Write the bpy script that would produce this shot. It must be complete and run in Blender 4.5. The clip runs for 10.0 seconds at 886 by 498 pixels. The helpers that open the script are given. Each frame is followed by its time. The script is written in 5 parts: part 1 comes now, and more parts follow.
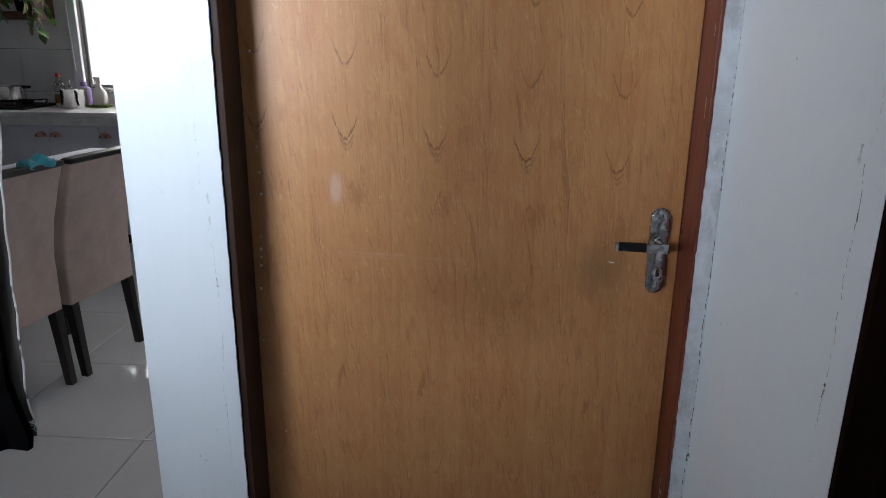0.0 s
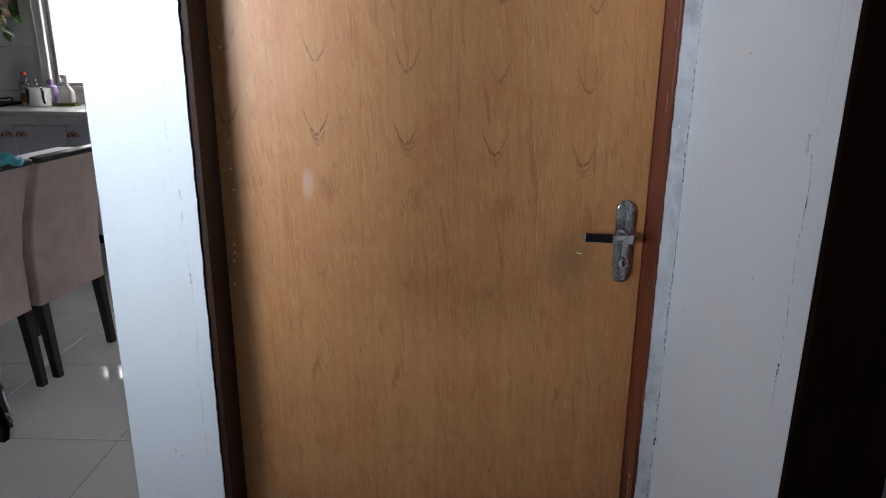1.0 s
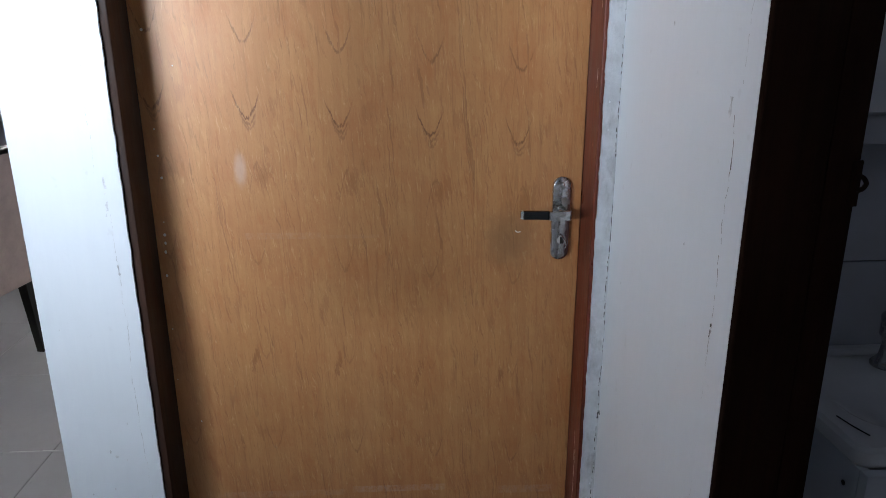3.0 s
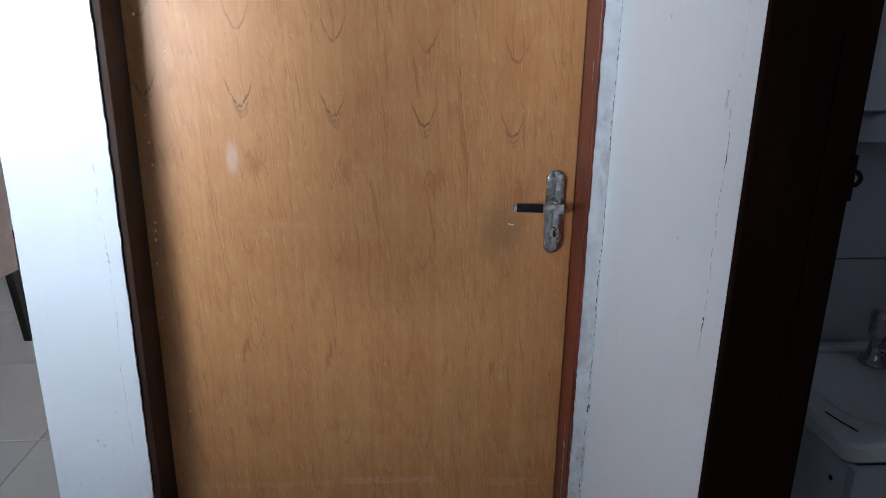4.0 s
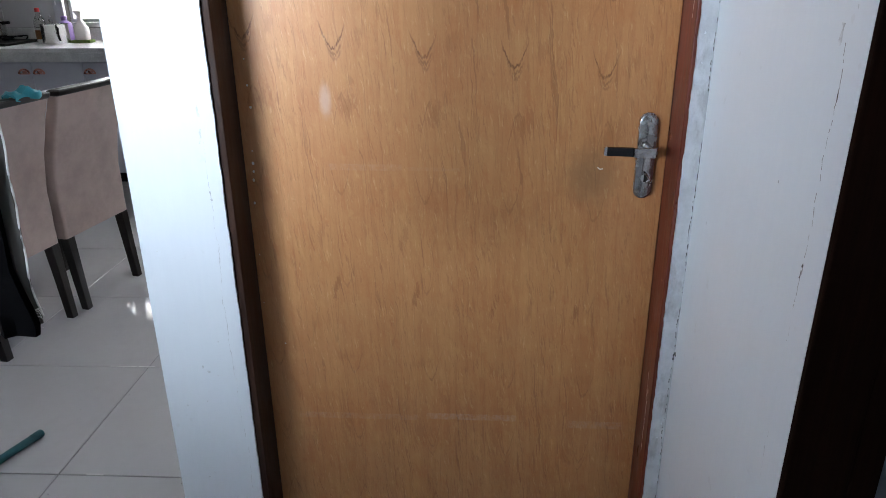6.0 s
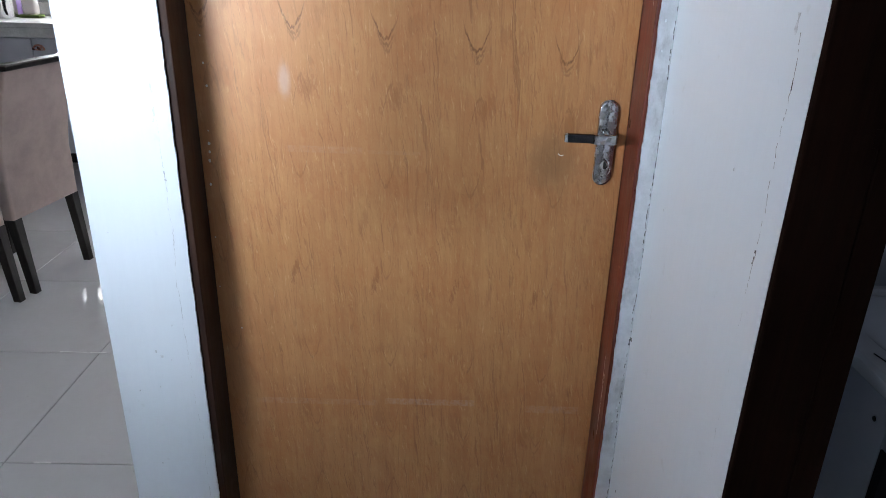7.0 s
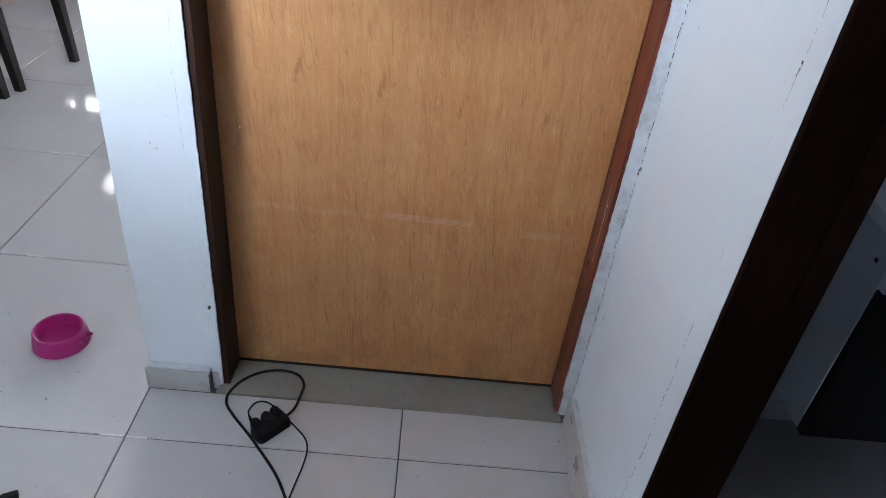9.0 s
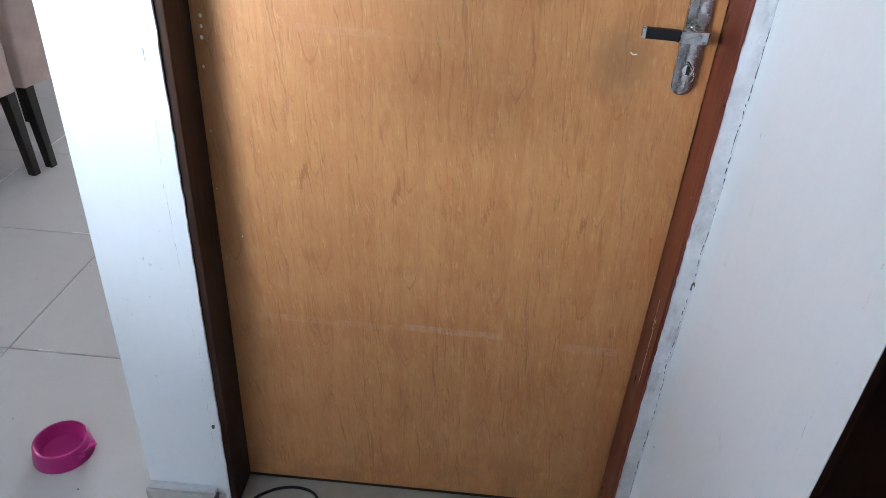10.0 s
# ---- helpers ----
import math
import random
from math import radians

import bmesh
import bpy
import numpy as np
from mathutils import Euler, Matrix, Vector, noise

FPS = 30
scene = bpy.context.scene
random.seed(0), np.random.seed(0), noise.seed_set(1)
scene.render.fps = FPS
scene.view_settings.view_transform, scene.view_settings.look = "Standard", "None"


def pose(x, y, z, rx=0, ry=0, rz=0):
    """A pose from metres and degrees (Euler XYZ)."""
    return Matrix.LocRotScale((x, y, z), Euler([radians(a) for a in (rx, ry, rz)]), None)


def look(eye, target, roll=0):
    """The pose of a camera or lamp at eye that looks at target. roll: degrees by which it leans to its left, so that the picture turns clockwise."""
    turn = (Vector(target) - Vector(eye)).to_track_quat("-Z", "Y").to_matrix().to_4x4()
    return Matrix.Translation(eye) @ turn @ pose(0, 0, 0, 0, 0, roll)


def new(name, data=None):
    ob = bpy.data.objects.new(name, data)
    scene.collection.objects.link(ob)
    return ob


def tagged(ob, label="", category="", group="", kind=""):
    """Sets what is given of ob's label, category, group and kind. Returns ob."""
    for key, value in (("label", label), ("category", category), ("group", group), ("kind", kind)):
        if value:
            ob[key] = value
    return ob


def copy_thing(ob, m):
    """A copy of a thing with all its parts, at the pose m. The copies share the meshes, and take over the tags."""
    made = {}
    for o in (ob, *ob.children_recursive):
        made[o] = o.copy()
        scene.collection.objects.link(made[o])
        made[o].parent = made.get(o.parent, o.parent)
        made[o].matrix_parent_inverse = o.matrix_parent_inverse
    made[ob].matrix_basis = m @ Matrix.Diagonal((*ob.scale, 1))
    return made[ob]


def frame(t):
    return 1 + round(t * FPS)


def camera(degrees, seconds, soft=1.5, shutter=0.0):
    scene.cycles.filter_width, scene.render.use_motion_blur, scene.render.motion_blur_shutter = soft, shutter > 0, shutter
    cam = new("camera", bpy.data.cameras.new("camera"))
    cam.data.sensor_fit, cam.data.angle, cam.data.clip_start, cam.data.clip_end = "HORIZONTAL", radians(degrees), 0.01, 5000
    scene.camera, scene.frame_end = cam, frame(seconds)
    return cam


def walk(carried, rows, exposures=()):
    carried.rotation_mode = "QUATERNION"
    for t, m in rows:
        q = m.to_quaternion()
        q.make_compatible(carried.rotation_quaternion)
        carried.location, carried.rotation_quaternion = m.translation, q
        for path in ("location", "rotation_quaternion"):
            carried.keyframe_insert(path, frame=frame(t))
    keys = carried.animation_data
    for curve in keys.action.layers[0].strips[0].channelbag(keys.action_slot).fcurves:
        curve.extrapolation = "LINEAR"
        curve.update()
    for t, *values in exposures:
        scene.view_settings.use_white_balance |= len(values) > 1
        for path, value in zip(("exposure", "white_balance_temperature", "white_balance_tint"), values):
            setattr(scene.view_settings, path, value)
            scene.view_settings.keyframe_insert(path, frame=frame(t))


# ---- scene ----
cam = camera(65.0, 10.0, soft=0.8)
PATH = [
    (0, (0.435, -1.238, 1.414), (0.327, 0.676, 0.847), 0.6),
    (0.5, (0.434, -1.239, 1.408), (0.348, 0.667, 0.81), 0.5),
    (1, (0.443, -1.262, 1.413), (0.406, 0.653, 0.839), 0.5),
    (1.5, (0.448, -1.268, 1.408), (0.482, 0.679, 0.953), 0.7),
    (2, (0.452, -1.273, 1.395), (0.555, 0.668, 0.923), -0.0),
    (2.5, (0.457, -1.267, 1.386), (0.566, 0.654, 0.84), -0.6),
    (4, (0.452, -1.259, 1.374), (0.597, 0.646, 0.782), 0.8),
    (4.5, (0.461, -1.27, 1.369), (0.62, 0.644, 0.811), 0.1),
    (5, (0.456, -1.284, 1.375), (0.512, 0.633, 0.808), -0.2),
    (5.5, (0.435, -1.282, 1.366), (0.382, 0.607, 0.712), -0.5),
    (5.7, (0.442, -1.275, 1.368), (0.336, 0.592, 0.659), -0.8),
    (7, (0.445, -1.269, 1.36), (0.467, 0.579, 0.596), 1.4),
    (7.5, (0.448, -1.243, 1.295), (0.48, 0.528, 0.366), 1.3),
    (8, (0.412, -1.26, 1.273), (0.435, 0.395, 0.15), 3.6),
    (8.5, (0.42, -1.254, 1.27), (0.446, 0.365, 0.096), 6.4),
    (9, (0.421, -1.264, 1.278), (0.496, 0.379, 0.14), 6.9),
    (9.5, (0.437, -1.245, 1.273), (0.472, 0.438, 0.194), 6.3),
    (10, (0.452, -1.052, 1.316), (0.387, 0.645, 0.258), 3.8),
]
# the clip's camera opens up as it tilts down
EXPOSURES = [(0.0, -0.44, 6550, 10), (1.0, -0.37, 6680, 11), (2.5, -0.22, 6600, 11), (4.0, 0.05, 6380, 9.5), (5.5, 0.13, 6340, 9.5), (7.0, 0.36, 6300, 9.5), (7.5, 0.29, 6250, 9.5),
             (8.0, 0.63, 6200, 9.5), (8.5, 0.82, 6230, 10), (9.5, 0.85, 6300, 10), (10.0, 0.87, 6400, 10)]
walk(cam, [(t, look(eye, target, roll)) for t, eye, target, roll in PATH], EXPOSURES)

# ---- world, sun, large lights ----
world = bpy.data.worlds.new("sky")
scene.world = world
world.use_nodes = True
wn = world.node_tree
sky = wn.nodes.new("ShaderNodeTexSky")
sky.sky_type, sky.sun_disc = "NISHITA", False
sky.sun_elevation, sky.sun_rotation = radians(62), radians(200)
wn.links.new(sky.outputs[0], wn.nodes["Background"].inputs[0])
wn.nodes["Background"].inputs[1].default_value = 0.15

sun = new("sun", bpy.data.lights.new("sun", "SUN"))
sun.data.energy, sun.data.angle, sun.data.color = 1.2, radians(10), (1.0, 0.97, 0.92)
sun.matrix_world = look((1.6, -4.4, 9.0), (0.0, 0.0, 0.0))


def window_light(name, size_x, size_y, power, eye, target, color):
    """Daylight that enters through a window's opening."""
    lamp = bpy.data.lights.new(name, "AREA")
    lamp.shape, lamp.size, lamp.size_y, lamp.energy, lamp.color = "RECTANGLE", size_x, size_y, power, color
    ob = new(name, lamp)
    ob.matrix_world = look(eye, target)
    return ob


DAY = (0.775, 0.872, 1.0)
window_light("living_window_light", 2.2, 1.30, 745.0, (-2.75, -4.52, 1.66), (-1.6, 0.0, 1.2), DAY)
window_light("kitchen_window_light", 0.42, 0.80, 5.0, (-0.55, 4.0, 1.62), (-1.30, 1.8, 0.4), (1.0, 0.91, 0.93))
# weak fill added to brighten the bathroom; its source is out of view
window_light("bathroom_fill_light", 0.5, 0.35, 0.55, (2.12, -1.0, 1.95), (1.2, -0.5, 0.9), (0.74, 0.80, 1.0))

# ---- materials ----


class Nodes:
    """A short way to write node trees."""

    def __init__(self, name):
        self.mat = bpy.data.materials.new(name)
        self.mat.use_nodes = True
        self.tree = self.mat.node_tree
        self.bsdf = self.tree.nodes["Principled BSDF"]
        self.coord = self.tree.nodes.new("ShaderNodeTexCoord").outputs["Object"]

    def put(self, value, socket):
        if isinstance(value, bpy.types.NodeSocket):
            self.tree.links.new(value, socket)
        elif isinstance(value, (tuple, list)) and len(value) == 3 and socket.type == "RGBA":
            socket.default_value = (*value, 1)
        else:
            socket.default_value = value

    def m(self, op, a, b=0.0, c=0.0, clamp=False):
        n = self.tree.nodes.new("ShaderNodeMath")
        n.operation, n.use_clamp = op, clamp
        for v, s in zip((a, b, c), n.inputs):
            self.put(v, s)
        return n.outputs[0]

    def xyz(self, v=None):
        n = self.tree.nodes.new("ShaderNodeSeparateXYZ")
        self.put(v or self.coord, n.inputs[0])
        return n.outputs

    def vec(self, x, y, z):
        n = self.tree.nodes.new("ShaderNodeCombineXYZ")
        for v, s in zip((x, y, z), n.inputs):
            self.put(v, s)
        return n.outputs[0]

    def scaled(self, s):
        n = self.tree.nodes.new("ShaderNodeMapping")
        self.put(self.coord, n.inputs[0])
        n.inputs["Scale"].default_value = s
        return n.outputs[0]

    def noise(self, scale, detail=4.0, rough=0.6, v=None, distort=0.0):
        n = self.tree.nodes.new("ShaderNodeTexNoise")
        self.put(v or self.coord, n.inputs["Vector"])
        n.inputs["Scale"].default_value, n.inputs["Detail"].default_value = scale, detail
        n.inputs["Roughness"].default_value, n.inputs["Distortion"].default_value = rough, distort
        return n.outputs[0]

    def step(self, v, lo, hi, a=0.0, b=1.0):
        n = self.tree.nodes.new("ShaderNodeMapRange")
        n.interpolation_type = "SMOOTHSTEP"
        for x, s in zip((v, lo, hi, a, b), n.inputs):
            self.put(x, s)
        return n.outputs[0]

    def mix(self, f, a, b, blend="MIX"):
        n = self.tree.nodes.new("ShaderNodeMix")
        n.data_type, n.blend_type = "RGBA", blend
        self.put(f, n.inputs[0])
        self.put(a, n.inputs[6])
        self.put(b, n.inputs[7])
        return n.outputs[2]

    def random(self):
        return self.tree.nodes.new("ShaderNodeObjectInfo").outputs["Random"]

    def done(self, color, rough=0.5, metal=0.0, bump=None, strength=0.2, distance=0.002, spec=None):
        self.put(color, self.bsdf.inputs["Base Color"])
        self.put(rough, self.bsdf.inputs["Roughness"])
        self.put(metal, self.bsdf.inputs["Metallic"])
        if spec is not None:
            self.put(spec, self.bsdf.inputs["Specular IOR Level"])
        if bump is not None:
            n = self.tree.nodes.new("ShaderNodeBump")
            n.inputs["Strength"].default_value, n.inputs["Distance"].default_value = strength, distance
            self.put(bump, n.inputs["Height"])
            self.put(n.outputs[0], self.bsdf.inputs["Normal"])
        return self.mat


def plain(name, color, rough=0.5, metal=0.0, vary=0.15, scale=30.0, strength=0.1, distance=0.001, spec=None):
    """A surface of one colour with mottling, fine grain and relief."""
    n = Nodes(name)
    a, b = n.noise(scale), n.noise(scale * 0.12, 3.0)
    f = n.m("ADD", n.m("MULTIPLY", a, 0.5), n.m("MULTIPLY", b, 0.5))
    dark, light = tuple(c * (1 - vary) for c in color), tuple(min(1, c * (1 + vary)) for c in color)
    return n.done(n.mix(n.step(f, 0.3, 0.7), dark, light), n.step(a, 0.2, 0.8, max(0.03, rough - 0.06), rough + 0.06), metal, a, strength, distance, spec)


def wall_paint():
    """Old white oil paint over hand-trowelled plaster: waves, brush marks, scuffs and grime."""
    n = Nodes("white_wall_paint")
    wave, fine = n.noise(5.0, 3.0), n.noise(160.0, 3.0)
    brush = n.noise(9.0, 4.0, 0.65, n.scaled((9.0, 9.0, 0.7)))
    dirt = n.step(n.noise(3.2, 8.0, 0.72), 0.52, 0.75)
    spot = n.step(n.noise(38.0, 2.0, 0.5), 0.70, 0.76)
    c = n.mix(n.step(brush, 0.3, 0.7), (0.775, 0.828, 0.875), (0.787, 0.839, 0.884))
    c = n.mix(n.m("MULTIPLY", dirt, 0.15), c, (0.64, 0.67, 0.70))
    c = n.mix(n.m("MULTIPLY", spot, 0.14), c, (0.50, 0.50, 0.49))
    h = n.m("ADD", n.m("ADD", n.m("MULTIPLY", wave, 2.0), n.m("MULTIPLY", brush, 0.07)), n.m("MULTIPLY", fine, 0.10))
    return n.done(c, n.step(wave, 0.3, 0.7, 0.34, 0.5), 0.0, h, 0.35, 0.004)


def raw_plaster():
    n = Nodes("grey_raw_plaster")
    a, b = n.noise(22.0, 8.0, 0.7), n.noise(70.0, 5.0, 0.7)
    c = n.mix(n.step(a, 0.35, 0.65), (0.53, 0.545, 0.565), (0.65, 0.668, 0.69))
    c = n.mix(n.m("MULTIPLY", n.step(n.noise(14.0, 6.0, 0.72, n.scaled((1.0, 1.0, 0.45))), 0.52, 0.66), 0.6), c, (0.33, 0.33, 0.34))
    c = n.mix(n.step(b, 0.70, 0.76), c, (0.22, 0.21, 0.20))
    return n.done(c, 0.75, 0.0, n.m("ADD", a, n.m("MULTIPLY", b, 0.6)), 0.6, 0.003)


STRIP, SHEAR = 0.1615, 0.108    # width of one veneer leaf, slope of the figure from leaf to leaf


def door_veneer():
    """Slip-matched varnished veneer: each leaf repeats the cathedral figure of the one beside it a little lower."""
    n = Nodes("varnished_door_veneer")
    x, _, z = n.xyz()
    zz = n.m("ADD", z, n.m("MULTIPLY", x, SHEAR))
    s = n.m("DIVIDE", n.m("SUBTRACT", x, 0.189 - STRIP / 2), STRIP)
    leaf = n.m("FLOOR", s)
    u = n.m("SUBTRACT", n.m("FRACT", s), 0.5)
    # slow drift of the figure down the leaf, and a slight difference from leaf to leaf
    drift = n.m("SUBTRACT", n.noise(1.0, 2.0, 0.5, n.vec(0.0, n.m("MULTIPLY", leaf, 0.16), n.m("MULTIPLY", zz, 3.0))), 0.5)
    ud = n.m("ADD", u, n.m("MULTIPLY", drift, 0.16))
    warp = n.m("SUBTRACT", n.noise(1.0, 4.0, 0.6, n.vec(n.m("MULTIPLY", u, 7.0), n.m("MULTIPLY", leaf, 0.1), n.m("MULTIPLY", zz, 9.0))), 0.5)
    xw = n.m("ADD", n.m("ADD", x, n.m("MULTIPLY", z, 0.11)), n.m("MULTIPLY", warp, 0.024))   # the grain leans a little
    # growth lines: contours of a slow field, drawn out along the leaf
    field = n.noise(1.0, 2.0, 0.5, n.vec(n.m("MULTIPLY", ud, 4.2), n.m("ADD", n.m("MULTIPLY", leaf, 0.11), 5.0), n.m("MULTIPLY", zz, 1.25)))
    rings = n.m("ADD", n.m("MULTIPLY", field, 66.0), n.m("ADD", n.m("MULTIPLY", warp, 2.2), n.m("MULTIPLY", n.m("MULTIPLY", ud, ud), 16.0)))
    band = n.m("ADD", n.m("MULTIPLY", n.m("SINE", rings), 0.5), 0.5)
    gone = n.step(n.noise(1.0, 3.0, 0.6, n.vec(n.m("MULTIPLY", x, 34.0), 2.0, n.m("MULTIPLY", zz, 4.5))), 0.42, 0.62)
    fibre = n.noise(1.0, 6.0, 0.7, n.vec(n.m("MULTIPLY", xw, 110.0), 0.0, n.m("MULTIPLY", zz, 5.0)))
    pores = n.noise(1.0, 3.0, 0.6, n.vec(n.m("MULTIPLY", xw, 360.0), 3.0, n.m("MULTIPLY", zz, 16.0)))
    streak = n.noise(1.0, 3.0, 0.6, n.vec(n.m("MULTIPLY", u, 11.0), n.m("MULTIPLY", leaf, 0.12), n.m("MULTIPLY", zz, 0.9)))
    blotch = n.noise(5.5, 6.0, 0.65)

    c = n.mix(n.step(streak, 0.3, 0.72), (0.490, 0.224, 0.082), (0.545, 0.264, 0.102))
    c = n.mix(n.m("MULTIPLY", n.m("MULTIPLY", n.step(band, 0.955, 1.0), gone), 0.26), c, (0.20, 0.082, 0.026))
    zone = n.step(n.m("ABSOLUTE", ud), 0.16, 0.42)
    c = n.mix(n.m("MULTIPLY", n.step(fibre, 0.48, 0.70), n.m("ADD", 0.06, n.m("MULTIPLY", zone, 0.18))), c, (0.26, 0.104, 0.034))
    c = n.mix(n.m("MULTIPLY", n.step(pores, 0.55, 0.66), n.m("ADD", 0.30, n.m("MULTIPLY", zone, 0.30))), c, (0.30, 0.122, 0.042))
    c = n.mix(n.m("MULTIPLY", n.step(blotch, 0.44, 0.64), 0.34), c, (0.42, 0.142, 0.040))

    # tips of the cathedrals: (height on the first leaf, opening upwards 1 or downwards -1, steepness, reach, strength)
    wob = n.m("MULTIPLY", n.m("SUBTRACT", n.noise(1.0, 5.0, 0.7, n.vec(n.m("MULTIPLY", u, 26.0), n.m("MULTIPLY", leaf, 0.5), n.m("MULTIPLY", zz, 30.0))), 0.5), 0.030)
    broken = n.step(n.noise(1.0, 3.0, 0.7, n.vec(n.m("MULTIPLY", u, 18.0), n.m("MULTIPLY", leaf, 0.9), n.m("MULTIPLY", zz, 22.0))), 0.30, 0.50)
    ink = None
    tips = ((1.269, 1, 1.15, 0.15, 0.90), (1.257, 1, 1.3, 0.10, 0.55), (1.248, 1, 1.4, 0.08, 0.40), (1.398, 1, 1.2, 0.15, 0.6), (1.533, 1, 1.4, 0.17, 0.6),
            (1.188, -1, 2.6, 0.14, 0.35), (0.998, 1, 2.2, 0.13, 0.35), (0.804, 1, 3.0, 0.08, 0.25), (0.604, 1, 2.2, 0.11, 0.40),
            (0.434, 1, 2.6, 0.13, 0.30), (0.414, 1, 2.4, 0.10, 0.22), (0.304, -1, 2.4, 0.15, 0.4), (1.633, -1, 2.0, 0.15, 0.5))
    for h, way, steep, reach, power in tips:
        uo = n.m("ADD", u, 0.02 * math.sin(h * 40) - (0.05 if way < 0 else 0.0))
        arm = n.m("MULTIPLY", n.m("POWER", n.m("ABSOLUTE", uo), 1.7), steep * way * 1.0)
        d = n.m("ABSOLUTE", n.m("ADD", n.m("SUBTRACT", n.m("SUBTRACT", zz, h), arm), wob))
        line = n.step(d, 0.0010, 0.0050, min(1.0, power * 1.15), 0.0)
        near = n.step(n.m("ABSOLUTE", uo), reach * 0.65, reach * 1.15, 1.0, 0.0)
        one = n.m("MULTIPLY", line, near)
        ink = one if ink is None else n.m("MAXIMUM", ink, one)
    ink = n.m("MULTIPLY", ink, broken)
    c = n.mix(n.m("MULTIPLY", ink, 0.88), c, (0.165, 0.060, 0.020))
    # brown smears in the figure, at the same heights on every leaf
    grit = n.noise(1.0, 5.0, 0.75, n.vec(n.m("MULTIPLY", xw, 210.0), n.m("MULTIPLY", leaf, 0.4), n.m("MULTIPLY", zz, 24.0)))
    for su, sz, wu, wz, lean, power in ((0.12, 1.168, 0.13, 0.026, 0.05, 0.55), (-0.16, 0.797, 0.036, 0.026, 0.035, 0.85), (-0.15, 0.465, 0.11, 0.040, 0.0, 0.40), (0.30, 1.30, 0.07, 0.018, 0.04, 0.40),
                                        (0.02, 1.00, 0.16, 0.030, 0.02, 0.28), (-0.12, 0.64, 0.12, 0.014, 0.03, 0.35), (0.22, 0.55, 0.06, 0.035, -0.05, 0.35), (-0.28, 0.92, 0.05, 0.03, 0.05, 0.40), (0.05, 0.30, 0.14, 0.04, 0.0, 0.30)):
        a = n.m("DIVIDE", n.m("SUBTRACT", n.m("SUBTRACT", u, su), n.m("MULTIPLY", n.m("SUBTRACT", zz, sz), lean / wz)), wu)
        b = n.m("DIVIDE", n.m("SUBTRACT", zz, sz), wz)
        d = n.m("ADD", n.m("SQRT", n.m("ADD", n.m("MULTIPLY", a, a), n.m("MULTIPLY", b, b))), n.m("MULTIPLY", n.m("SUBTRACT", grit, 0.5), 6.5))
        c = n.mix(n.step(d, 0.25, 1.25, power * 0.85, 0.0), c, (0.30, 0.105, 0.032))
    # pale chatter of cut pores and long dark hairlines
    hair = n.noise(1.0, 2.0, 0.55, n.vec(n.m("MULTIPLY", xw, 190.0), n.m("MULTIPLY", leaf, 0.3), n.m("MULTIPLY", zz, 3.2)))
    clump = n.step(n.noise(1.0, 3.0, 0.6, n.vec(n.m("MULTIPLY", u, 9.0), n.m("MULTIPLY", leaf, 0.25), n.m("MULTIPLY", zz, 2.4))), 0.44, 0.60)
    c = n.mix(n.m("MULTIPLY", n.m("MULTIPLY", n.step(hair, 0.60, 0.67), clump), 0.55), c, (0.25, 0.098, 0.034))

    fleck = n.noise(1.0, 3.0, 0.65, n.vec(n.m("MULTIPLY", xw, 70.0), n.m("MULTIPLY", leaf, 0.2), n.m("MULTIPLY", zz, 13.0)))
    c = n.mix(n.m("MULTIPLY", n.step(fleck, 0.64, 0.72), 0.26), c, (0.20, 0.078, 0.026))
    bright = n.noise(1.0, 4.0, 0.65, n.vec(n.m("MULTIPLY", xw, 260.0), 9.0, n.m("MULTIPLY", zz, 26.0)))
    c = n.mix(n.m("MULTIPLY", n.step(bright, 0.57, 0.68), 0.48), c, (0.68, 0.42, 0.20))
    # reddish and golden mottling between the fibres
    mottle = n.noise(1.0, 6.0, 0.72, n.vec(n.m("MULTIPLY", xw, 46.0), n.m("MULTIPLY", leaf, 0.3), n.m("MULTIPLY", zz, 15.0)))
    c = n.mix(n.m("MULTIPLY", n.step(mottle, 0.50, 0.66), 0.42), c, (0.44, 0.150, 0.042))
    c = n.mix(n.m("MULTIPLY", n.step(mottle, 0.46, 0.34), 0.30), c, (0.62, 0.35, 0.14))
    dust = n.noise(1.0, 2.0, 0.5, n.vec(n.m("MULTIPLY", x, 900.0), 0.0, n.m("MULTIPLY", z, 260.0)))
    c = n.mix(n.step(dust, 0.35, 0.7, 0.0, 0.07), c, (0.26, 0.115, 0.044))
    # wear: smudge of filler, tape marks, grease round the lever
    def patch(cx, cz, wx, wz, soft):
        a = n.m("DIVIDE", n.m("SUBTRACT", x, cx), wx)
        b = n.m("DIVIDE", n.m("SUBTRACT", z, cz), wz)
        r = n.m("SQRT", n.m("ADD", n.m("MULTIPLY", a, a), n.m("MULTIPLY", b, b)))
        return n.step(n.m("ADD", r, n.m("MULTIPLY", n.m("SUBTRACT", n.noise(60.0, 5.0, 0.7), 0.5), 0.9)), 1.0 - soft, 1.0 + soft, 1.0, 0.0)

    def tape(x0, x1, zc, half, power):
        inside = n.m("MULTIPLY", n.step(x, x0, x0 + 0.01), n.step(x, x1 - 0.01, x1, 1.0, 0.0))
        d = n.m("ABSOLUTE", n.m("SUBTRACT", z, n.m("ADD", zc, n.m("MULTIPLY", x, -0.012))))
        torn = n.step(n.noise(1.0, 6.0, 0.75, n.vec(n.m("MULTIPLY", x, 90.0), 7.0, n.m("MULTIPLY", z, 70.0))), 0.34, 0.66)
        return n.m("MULTIPLY", n.m("MULTIPLY", inside, n.step(d, half * 0.7, half * 1.1, power, 0.0)), torn)

    pale = (0.60, 0.52, 0.49)
